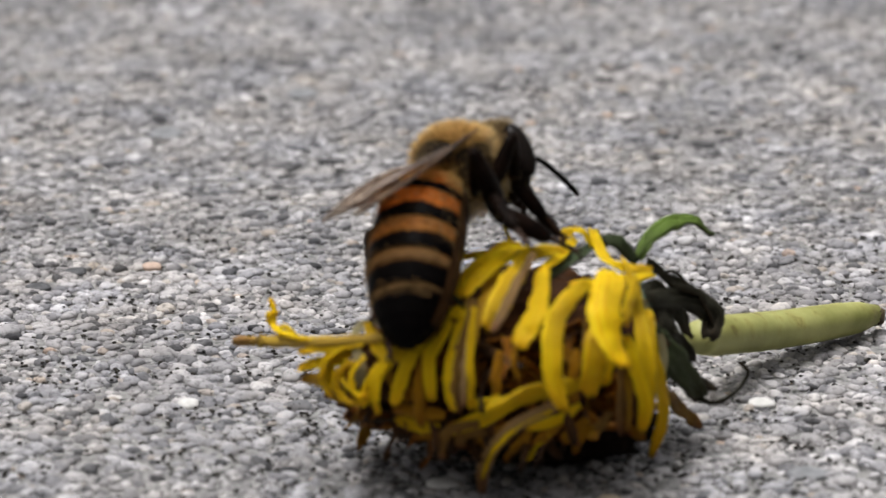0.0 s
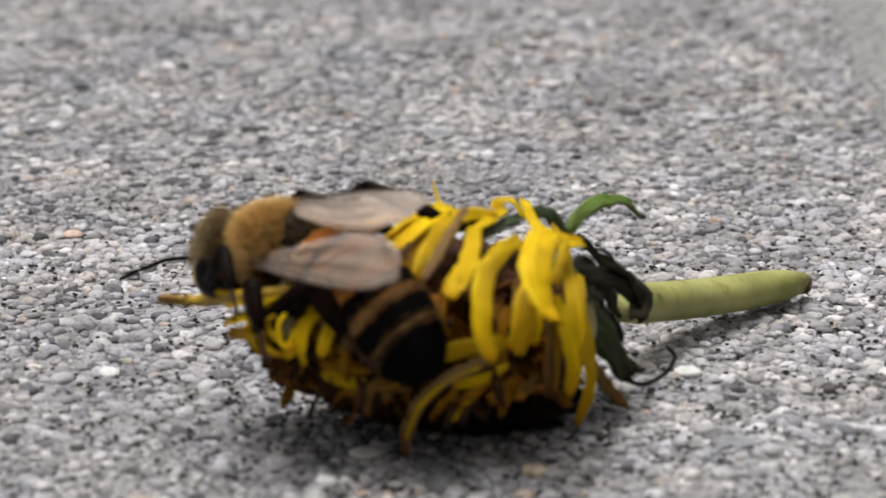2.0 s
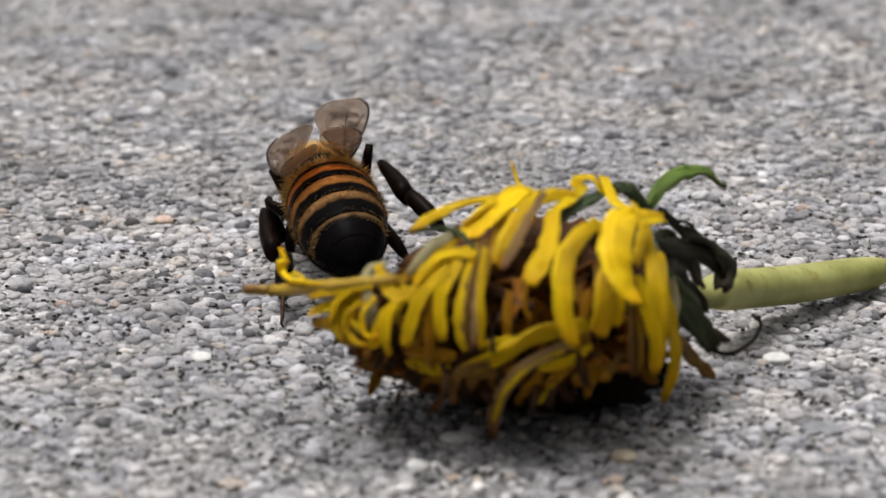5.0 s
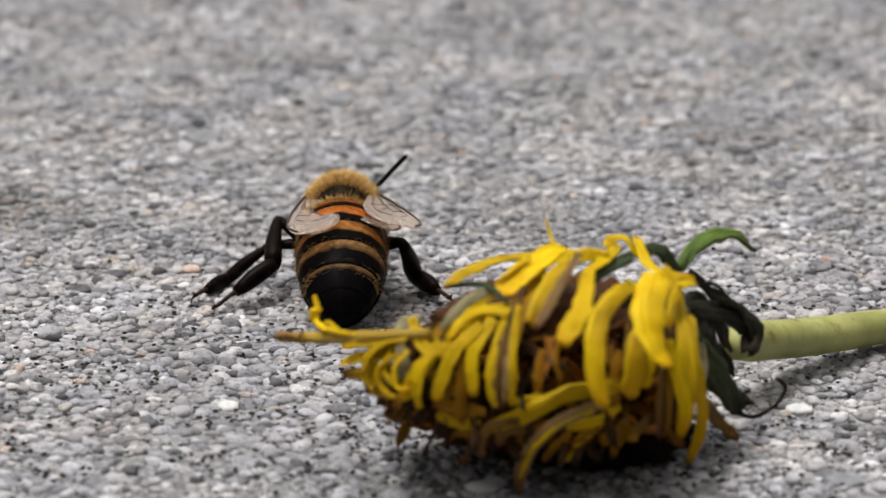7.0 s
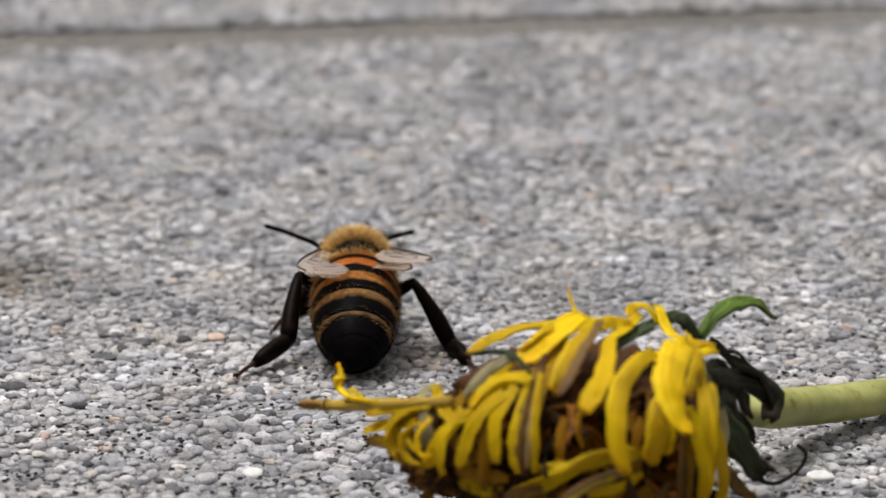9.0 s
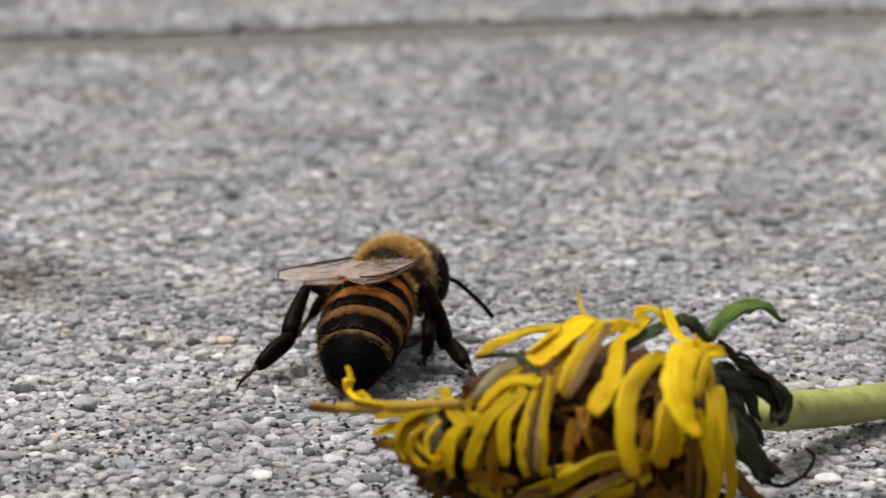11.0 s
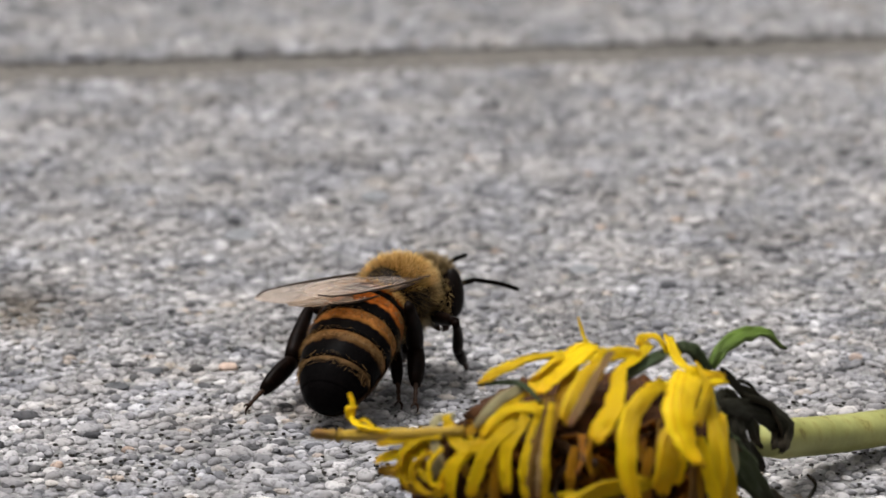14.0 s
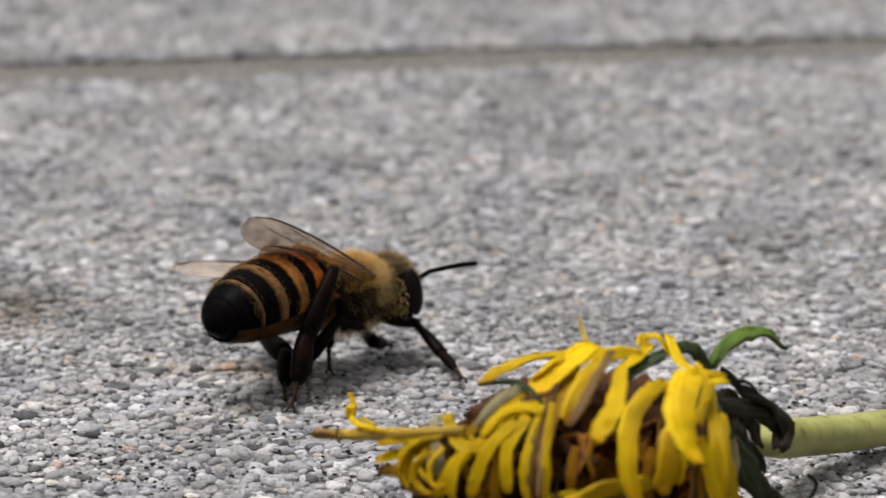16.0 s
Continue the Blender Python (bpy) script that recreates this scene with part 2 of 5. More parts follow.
def band_material(name, stops):
    """A tergite: colours follow its length (UV v from its front to its rear edge), with fine pile and a satin gloss."""
    m, n, l, b = shader(name, 0.34, spec=0.01)
    uv = n.new("ShaderNodeUVMap")
    sep = n.new("ShaderNodeSeparateXYZ")
    l.new(uv.outputs[0], sep.inputs[0])
    g = grain(n, l, 2600, 4)
    w = n.new("ShaderNodeMath")
    w.operation = "MULTIPLY_ADD"
    w.inputs[1].default_value = 0.3
    l.new(g.outputs[0], w.inputs[0])
    l.new(sep.outputs[1], w.inputs[2])
    r = ramp(n, [(p + 0.15, c) for p, c in stops])
    l.new(w.outputs[0], r.inputs[0])
    fine = grain(n, l, 5200, 3)
    fr = ramp(n, [(0.3, (0.6, 0.6, 0.6)), (0.7, (1.25, 1.22, 1.2))])
    l.new(fine.outputs[0], fr.inputs[0])
    l.new(blend(n, l, 1.0, r.outputs[0], fr.outputs[0], "MULTIPLY"), b.inputs["Base Color"])
    bump(n, l, b, fine.outputs[0], 0.4, 0.00004)
    return m


BLK, ORA, TAN, DIM = (0.003, 0.0026, 0.0026), (0.36, 0.092, 0.013), (0.28, 0.112, 0.029), (0.22, 0.128, 0.053)
BANDS = [band_material("tergite_orange", [(0.0, BLK), (0.1, ORA), (0.66, ORA), (0.76, BLK), (0.84, BLK)]),
         band_material("tergite_orange_black", [(0.0, TAN), (0.12, ORA), (0.54, (0.38, 0.11, 0.02)), (0.64, BLK), (0.84, BLK)]),
         band_material("tergite_tan_black", [(0.0, TAN), (0.42, TAN), (0.5, (0.24, 0.1, 0.024)), (0.6, BLK), (0.84, BLK)]),
         band_material("tergite_dim_black", [(0.0, TAN), (0.33, DIM), (0.42, (0.11, 0.055, 0.02)), (0.52, BLK), (0.84, BLK)]),
         band_material("tergite_black", [(0.0, DIM), (0.22, (0.14, 0.08, 0.034)), (0.36, BLK), (0.6, BLK), (0.84, BLK)]),
         band_material("tergite_tail", [(0.0, BLK), (0.84, BLK)])]


def wing_material():
    """A thin smoky membrane that mirrors the sky at a flat angle."""
    m, n, l, b = shader("wing_membrane", 0.4, spec=0.0)
    g = grain(n, l, 500, 4)
    r = ramp(n, [(0.3, (0.26, 0.17, 0.11)), (0.7, (0.46, 0.34, 0.25))])
    l.new(g.outputs[0], r.inputs[0])
    l.new(r.outputs[0], b.inputs["Base Color"])
    bump(n, l, b, g.outputs[0], 0.6, 0.00012)
    clear = n.new("ShaderNodeBsdfTransparent")
    clear.inputs[0].default_value = (0.88, 0.82, 0.75, 1)
    mx = n.new("ShaderNodeMixShader")
    mx.inputs[0].default_value = 0.14
    l.new(clear.outputs[0], mx.inputs[1])
    l.new(b.outputs[0], mx.inputs[2])
    gloss = n.new("ShaderNodeBsdfGlossy")
    gloss.inputs["Roughness"].default_value = 0.55
    gloss.inputs["Color"].default_value = (1.0, 0.94, 0.91, 1)
    facing = n.new("ShaderNodeLayerWeight")
    facing.inputs["Blend"].default_value = 0.3
    sheen = n.new("ShaderNodeMath")
    sheen.operation = "MULTIPLY"
    sheen.inputs[1].default_value = 0.3
    l.new(facing.outputs["Facing"], sheen.inputs[0])
    top = n.new("ShaderNodeMixShader")
    l.new(sheen.outputs[0], top.inputs[0])
    l.new(mx.outputs[0], top.inputs[1])
    l.new(gloss.outputs[0], top.inputs[2])
    l.new(top.outputs[0], n["Material Output"].inputs[0])
    return m


WING = wing_material()


# ---- mesh helpers, all in millimetres ----
def mesh_of(name, verts, faces, material, uvs=None, smooth=True, rim=0):
    me = bpy.data.meshes.new(name)
    me.from_pydata([tuple(c * MM for c in v) for v in verts], [], faces)
    if uvs is not None:
        layer = me.uv_layers.new(name="UVMap")
        for lp in me.loops:
            layer.data[lp.index].uv = uvs[lp.vertex_index]
    if smooth:
        me.polygons.foreach_set("use_smooth", [i < len(me.polygons) - rim for i in range(len(me.polygons))])
    me.materials.append(material)
    me.update()
    return me


def part(name, me, parent, label=""):
    ob = new(name, me)
    ob.parent = parent
    return tagged(ob, label)


def thing(name, label, category, group="", kind=""):
    return tagged(new(name), label, category, group, kind)


def spline(points, n):
    """n + 1 points along a smooth curve through the given ones."""
    p = np.array(points, float)
    p = np.vstack([2 * p[0] - p[1], p, 2 * p[-1] - p[-2]])
    out = []
    for s in np.linspace(0, len(p) - 3 - 1e-6, n + 1):
        i, u = int(s), s - int(s)
        a, b, c, d = p[i:i + 4]
        out.append(0.5 * (2 * b + (c - a) * u + (2 * a - 5 * b + 4 * c - d) * u * u + (3 * b - a - 3 * c + d) * u ** 3))
    return np.array(out)


def tube(points, radii, sides=10, flat=1.0, side=(1, 0, 0)):
    """Rings along a line; flat squeezes them across the side direction. Closed at both ends. Verts, faces, uvs."""
    p, r = np.array(points, float), np.array(radii, float)
    verts, faces, uvs = [], [], []
    s = np.array(side, float)
    for i in range(len(p)):
        t = p[min(i + 1, len(p) - 1)] - p[max(i - 1, 0)]
        t /= np.linalg.norm(t) + 1e-9
        a = s - t * (s @ t)
        a /= np.linalg.norm(a) + 1e-9
        b = np.cross(t, a)
        for k in range(sides):
            w = 2 * math.pi * k / sides
            verts.append(p[i] + r[i] * (math.cos(w) * a + flat * math.sin(w) * b))
            uvs.append((k / sides, i / (len(p) - 1)))
    for i in range(len(p) - 1):
        for k in range(sides):
            j = (k + 1) % sides
            faces.append((i * sides + k, i * sides + j, (i + 1) * sides + j, (i + 1) * sides + k))
    faces.append(tuple(reversed(range(sides))))
    faces.append(tuple(range((len(p) - 1) * sides, len(p) * sides)))
    return verts, faces, uvs


def joined(*pieces):
    verts, faces, uvs = [], [], []
    for v, f, u in pieces:
        o = len(verts)
        verts += list(v)
        faces += [tuple(i + o for i in g) for g in f]
        uvs += list(u)
    return verts, faces, uvs


def ellipsoid(centre, radii, rings=16, sides=24, rough=0.0, freq=1.0):
    verts, faces, uvs = [], [], []
    c, r = np.array(centre, float), np.array(radii, float)
    for i in range(rings + 1):
        la = math.pi * i / rings
        for k in range(sides):
            lo = 2 * math.pi * k / sides
            d = np.array([math.sin(la) * math.cos(lo), math.cos(la), math.sin(la) * math.sin(lo)])
            q = 1 + rough * noise.noise(Vector(d * freq * 3))
            verts.append(c + r * d * q)
            uvs.append((k / sides, i / rings))
    for i in range(rings):
        for k in range(sides):
            j = (k + 1) % sides
            faces.append((i * sides + k, i * sides + j, (i + 1) * sides + j, (i + 1) * sides + k))
    return verts, faces, uvs


def hairs(n, sample, length, width=0.022, lean=(0, 0, 0), messy=0.35, seed=1):
    """Fine bent hairs: sample(rng) gives a root and its outward direction."""
    rng = np.random.default_rng(seed)
    verts, faces = [], []
    for _ in range(n):
        p, d = sample(rng)
        d = d + np.array(lean) + rng.normal(0, messy, 3)
        d /= np.linalg.norm(d) + 1e-9
        a = np.cross(d, rng.normal(0, 1, 3))
        a /= np.linalg.norm(a) + 1e-9
        b = np.cross(d, a)
        ln = length * rng.uniform(0.55, 1.15)
        bend = rng.normal(0, 0.12, 3) * ln + np.array(lean) * 0.15 * ln
        o = len(verts)
        for f, w in ((0, 1.0), (0.55, 0.7)):
            q = p + d * ln * f + bend * f * f
            for k in range(3):
                g = 2.094 * k
                verts.append(q + width * w * (math.cos(g) * a + math.sin(g) * b))
        verts.append(p + d * ln + bend)
        for k in range(3):
            j = (k + 1) % 3
            faces += [(o + k, o + j, o + 3 + j, o + 3 + k), (o + 3 + k, o + 3 + j, o + 6)]
    return verts, faces


# ---- the ground: exposed-aggregate paving slabs with a sand joint ----
TURN = 8.2
_ct, _st = math.cos(radians(TURN)), math.sin(radians(TURN))


def slab_mesh(name, x0, x1, y0, y1, thick, edge):
    """A slab with softly worn edges, its top at z = -0.05 mm."""
    bm = bmesh.new()
    rings = [(0, -thick), (0, -edge - 0.05), (edge * 0.35, -edge * 0.4 - 0.05), (edge, -0.05)]
    loops = []
    for inset, z in rings:
        loops.append([bm.verts.new((x * MM, y * MM, z * MM)) for x, y in
                      ((x0 + inset, y0 + inset), (x1 - inset, y0 + inset), (x1 - inset, y1 - inset), (x0 + inset, y1 - inset))])
    for a, b in zip(loops, loops[1:]):
        for k in range(4):
            bm.faces.new((a[k], a[(k + 1) % 4], b[(k + 1) % 4], b[k]))
    bm.faces.new(loops[-1])
    bm.faces.new(list(reversed(loops[0])))
    me = bpy.data.meshes.new(name)
    bm.to_mesh(me)
    bm.free()
    me.materials.append(CEMENT)
    return me


ground = tagged(new("ground", bpy.data.meshes.new("ground")), "sandy grey ground under the paving slabs", "ground", kind="structure")
_g = bmesh.new()
bmesh.ops.create_grid(_g, x_segments=40, y_segments=40, size=60.0)
_g.to_mesh(ground.data)
_g.free()
ground.data.materials.append(SAND)
ground.location.z = -0.00028

JOINT = 66.6
SLAB_W, SLAB_D, GAP = 400.0, 400.0, 3.8
slabs = []
for row in range(-3, 5):
    for col in range(-3, 4):
        y1 = JOINT - GAP / 2 + row * SLAB_D
        x0 = -230.0 + col * SLAB_W + (row % 2) * 160
        me = slab_mesh("pavement_slab", x0, x0 + SLAB_W - GAP, y1 - SLAB_D + GAP, y1, 40.0, 1.6)
        s = tagged(new("pavement_slab", me), "grey exposed-aggregate concrete paving slab", "paving slab", "paving slabs", "structure")
        s.rotation_euler.z = radians(TURN)
        slabs.append((s, x0, x0 + SLAB_W - GAP, y1 - SLAB_D + GAP, y1))
near_slab = next(q[0] for q in slabs if q[1] < 0 < q[2] and q[3] < 0 < q[4])
far_slab = next(q[0] for q in slabs if q[1] < 0 < q[2] and q[3] < 60 < q[4])


def grain_shapes(level, count, seed):
    rng = np.random.default_rng(seed)
    out = []
    for _ in range(count):
        bm = bmesh.new()
        bmesh.ops.create_icosphere(bm, subdivisions=level, radius=1.0)
        off = Vector(rng.uniform(-50, 50, 3))
        for v in bm.verts:
            v.co *= 1 + 0.34 * noise.noise(v.co * 1.0 + off) + 0.12 * noise.noise(v.co * 2.6 + off)
            v.co.z = max(v.co.z, -0.25)
            if v.co.z > 0.72:
                v.co.z = 0.72 + (v.co.z - 0.72) * 0.5
        bm.verts.ensure_lookup_table()
        out.append((np.array([v.co[:] for v in bm.verts]), np.array([[v.index for v in f.verts] for f in bm.faces])))
        bm.free()
    return out


def scatter(x0, x1, y0, y1, step, seed, size=1.0):
    """Jittered places and sizes of the stone grains, in the slabs' own axes."""
    rng = np.random.default_rng(seed)
    rows = []
    for j, y in enumerate(np.arange(y0, y1, step * 0.87)):
        for x in np.arange(x0, x1, step) + (j % 2) * step / 2:
            if not -20 - 0.05 * (y + 30) < x < 21 + 0.17 * (y + 30):
                continue
            big = rng.random()
            r = rng.uniform(0.18, 0.31) if big < 0.74 else rng.uniform(0.31, 0.41) if big < 0.97 else rng.uniform(0.41, 0.55)
            r *= size
            rows.append((x + rng.normal(0, 0.14), y + rng.normal(0, 0.14), rng.uniform(-0.16, 0.0), r * rng.uniform(0.95, 1.35), r * rng.uniform(0.72, 1.0),
                         r * rng.uniform(0.5, 0.8), rng.uniform(0, 6.283), rng.normal(0, 0.05), rng.normal(0, 0.05)))
    return rows


def settle(rows, shapes, seed):
    rng = np.random.default_rng(seed)
    vs, fs, o = [], [], 0
    for x, y, z, a, b, c, w, tx, ty in rows:
        v, f = shapes[rng.integers(len(shapes))]
        p = v * (a, b, c)
        p = p @ np.array([[math.cos(w), math.sin(w), 0], [-math.sin(w), math.cos(w), 0], [0, 0, 1]])
        p[:, 2] += p[:, 0] * tx + p[:, 1] * ty
        vs.append(p + (x, y, z))
        fs.append(f + o)
        o += len(v)
    return np.concatenate(vs), np.concatenate(fs)


def mesh_np(name, v, f, material):
    me = bpy.data.meshes.new(name)
    me.vertices.add(len(v))
    me.vertices.foreach_set("co", (v * MM).ravel())
    me.loops.add(f.size)
    me.loops.foreach_set("vertex_index", f.ravel())
    me.polygons.add(len(f))
    me.polygons.foreach_set("loop_start", np.arange(0, f.size, 3))
    me.polygons.foreach_set("use_smooth", [True] * len(f))
    me.update()
    me.validate()
    me.materials.append(material)
    return me


FINE, COARSE = grain_shapes(2, 10, 3), grain_shapes(1, 8, 4)
grains = scatter(-27, 44, -36, 18, 0.45, 5, 0.97) + scatter(-27, 44, 18, 104, 0.42, 9, 1.04)
edge0, edge1 = JOINT - GAP / 2 - 0.7, JOINT + GAP / 2 + 0.7
_thin = np.random.default_rng(8)
grains = [g for g in grains if _thin.random() > np.interp(g[1], (-24, 12), (0.3, 0.0))]
grains = [g if g[1] < 18 else (*g[:3], g[3] * 1.2, g[4] * 1.2, g[5] * 0.6, *g[6:]) for g in grains]
chips = [(x, y, z * 0.4 - 0.06, a * 0.42, c * 0.42, h * 0.5, w, p, q) for x, y, z, a, c, h, w, p, q in scatter(-27, 36, -36, 18, 0.36, 6) if _thin.random() > 0.55]
near = [g for g in grains if g[1] < edge0]
# soil crumbs round DIRT; elsewhere dark grains imitate shaded pits, denser towards the front
_crumb = np.random.default_rng(12)
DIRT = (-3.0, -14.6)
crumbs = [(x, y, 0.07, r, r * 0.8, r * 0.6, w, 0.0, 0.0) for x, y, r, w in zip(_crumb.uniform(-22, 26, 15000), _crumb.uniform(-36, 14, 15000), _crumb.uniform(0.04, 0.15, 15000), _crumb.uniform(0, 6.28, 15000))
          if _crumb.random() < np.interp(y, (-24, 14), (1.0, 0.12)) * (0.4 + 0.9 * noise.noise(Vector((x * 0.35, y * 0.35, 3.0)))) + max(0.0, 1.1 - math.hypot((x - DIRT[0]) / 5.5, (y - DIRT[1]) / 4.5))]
single = [g for g in near if -13 < g[0] < -3.5 and -17 < g[1] < -6]
single = single[:300]
_picked = set(single)
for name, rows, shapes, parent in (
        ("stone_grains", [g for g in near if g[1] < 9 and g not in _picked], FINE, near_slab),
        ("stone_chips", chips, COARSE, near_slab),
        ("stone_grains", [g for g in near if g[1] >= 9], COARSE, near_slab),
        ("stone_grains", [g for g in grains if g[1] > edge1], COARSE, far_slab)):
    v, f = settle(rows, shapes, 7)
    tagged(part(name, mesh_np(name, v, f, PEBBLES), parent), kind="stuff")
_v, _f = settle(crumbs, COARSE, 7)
tagged(part("soil_and_pit_shade", mesh_np("soil_and_pit_shade", _v, _f, SOIL_SHADE), near_slab), "dark soil crumbs, and dark grains standing in for shade in the pits", kind="stuff")


# ---- the wilted dandelion ----
dandelion = thing("dandelion", "wilted yellow dandelion head with short stem on concrete", "flower")
HEAD_C, HEAD_R = np.array((0.0, 0.0, 4.2)), np.array((7.3, 5.5, 4.3))


def strip(points, width, seed, arch=0.1, segs=16, thick=0.03, notch=True, waist=0.5, face=(0, -0.25, 0.1)):
    """A ray floret: a thin ridged blade along a curve, narrow at its root and toothed at its tip."""
    rng = np.random.default_rng(seed)
    line = spline(points, segs)
    cols = 7
    top, bot, uvs = [], [], []
    twist0, twist1 = rng.normal(0, 0.22), rng.normal(0, 0.5)
    phase = rng.uniform(0, 20)
    arch = arch * rng.uniform(-0.9, 1.5)
    crease = rng.uniform(0.05, 0.12)
    prev = None
    for i, p in enumerate(line):
        v = i / segs
        t = line[min(i + 1, segs)] - line[max(i - 1, 0)]
        t /= np.linalg.norm(t) + 1e-9
        n = (p - HEAD_C) / HEAD_R + np.array(face)
        n -= t * (n @ t)
        n /= np.linalg.norm(n) + 1e-9
        if prev is not None:
            n = 0.5 * n + 0.5 * (prev - t * (prev @ t))
            n /= np.linalg.norm(n) + 1e-9
        prev = n
        s = np.cross(t, n)
        a = twist0 + (twist1 - twist0) * v
        n, s = n * math.cos(a) + s * math.sin(a), s * math.cos(a) - n * math.sin(a)
        w = width * (waist + (1 - waist) * math.sin(math.pi * min(1, 0.12 + v * 0.75))) * (1.0 if v < 0.88 else 1 - 0.45 * ((v - 0.88) / 0.12) ** 2)
        for k in range(cols):
            u = k / (cols - 1) * 2 - 1
            ridge = (crease if k % 2 else -crease) * width * (0.6 + 0.6 * noise.noise(Vector((v * 3, k, phase))))
            wave = min((0.16 if notch else 0.3) * width, 0.11 if notch else 0.3) * noise.noise(Vector((v * 6, u * 1.2, phase)))
            h = -arch * width * u * u + ridge + wave + 0.05 * width * noise.noise(Vector((v * 16, u * 2.5, phase + 3)))
            torn = 1 + 0.3 * noise.noise(Vector((v * 9, 3.0 * (1 if u > 0 else -1), phase + 7)))
            q = p + s * (u * w / 2 * torn) + n * h
            if i == segs and notch:
                q = q - t * width * (0.24 * (k % 2 == 0) + 0.12 * noise.noise(Vector((k * 2.1, phase, 0))))
            top.append(q + n * thick / 2)
            bot.append(q - n * thick / 2)
            uvs.append(((u + 1) / 2, v))
    m = len(top)
    faces = []
    for i in range(segs):
        for k in range(cols - 1):
            a = i * cols + k
            faces.append((a, a + 1, a + cols + 1, a + cols))
            faces.append((m + a, m + a + cols, m + a + cols + 1, m + a + 1))
    ring = list(range(cols)) + [i * cols + cols - 1 for i in range(1, segs + 1)] + [segs * cols + k for k in range(cols - 2, -1, -1)] + [i * cols for i in range(segs - 1, 0, -1)]
    for a, b in zip(ring, ring[1:] + ring[:1]):
        faces.append((b, a, m + a, m + b))
    return top + bot, faces, uvs + uvs


PETAL_WORDS = {"petal_yellow": "bright yellow drooping petal", "petal_dull": "dull olive-yellow wilted petal", "petal_ochre": "ochre wilted petal", "petal_brown": "brown dried petal",
               "petal_mauve": "mauve-brown underside of a curled petal", "petal_pale": "pale greyish dried petal", "petal_olive": "stiff olive-yellow petal with a brown tip"}


def petal(points, width, material):
    v, f, u = strip(points, width * (0.97 if width < 0.46 else 0.85 if width < 0.7 else 0.78), len(dandelion.children) + 100)
    return part("petal", mesh_of("petal", v, f, material, u, rim=44), dandelion, PETAL_WORDS.get(material.name, ""))


def rolled(points, radius, material):
    """A petal that has rolled up lengthwise into a quill."""
    line = spline(points, 22)
    v, f, u = tube(line, [radius * (0.7 + 0.3 * math.sin(math.pi * (0.1 + 0.85 * i / 22))) * (1 + 0.12 * math.sin(i * 1.9)) * (0.75 if i == 22 else 1) for i in range(23)], 10, 0.75)
    return part("petal", mesh_of("petal", v, f, material, u), dandelion, PETAL_WORDS.get(material.name, ""))


def bract(points, width, material):
    v, f, u = strip(points, width, len(dandelion.children) + 300, 0.22, thick=0.07, notch=False, waist=0.35, face=(0, -1.6, 0.6))
    return part("bract", mesh_of("bract", v, f, material, u, rim=44), dandelion, {"bract_fresh": "fresh green curled bract", "petal_pale": "pale downy bract edge"}.get(material.name, "dark withered green bract"))


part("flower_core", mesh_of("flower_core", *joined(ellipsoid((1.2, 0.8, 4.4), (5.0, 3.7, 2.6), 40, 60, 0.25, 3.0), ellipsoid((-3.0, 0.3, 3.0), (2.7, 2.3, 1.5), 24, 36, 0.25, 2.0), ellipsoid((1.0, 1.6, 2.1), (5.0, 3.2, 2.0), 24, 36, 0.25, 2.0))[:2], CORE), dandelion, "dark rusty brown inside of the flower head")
# added solid that paints the dark hollow between the low petals and the ground
part("under_shade_fill", mesh_of("under_shade_fill", *ellipsoid((2.3, 0.5, 1.2), (3.9, 2.4, 1.15), 24, 36, 0.3, 3.0)[:2], SHADE_FILL), dandelion, "near-black fill for the shade under the flower head")
part("receptacle", mesh_of("receptacle", *ellipsoid((5.5, 2.8, 3.8), (1.5, 2.4, 2.1), 20, 28, 0.2, 1.6)[:2], simple("receptacle_skin", (0.02, 0.03, 0.015), (0.07, 0.10, 0.05), 500, 0.7)), dandelion, "dark green receptacle")


quill = []


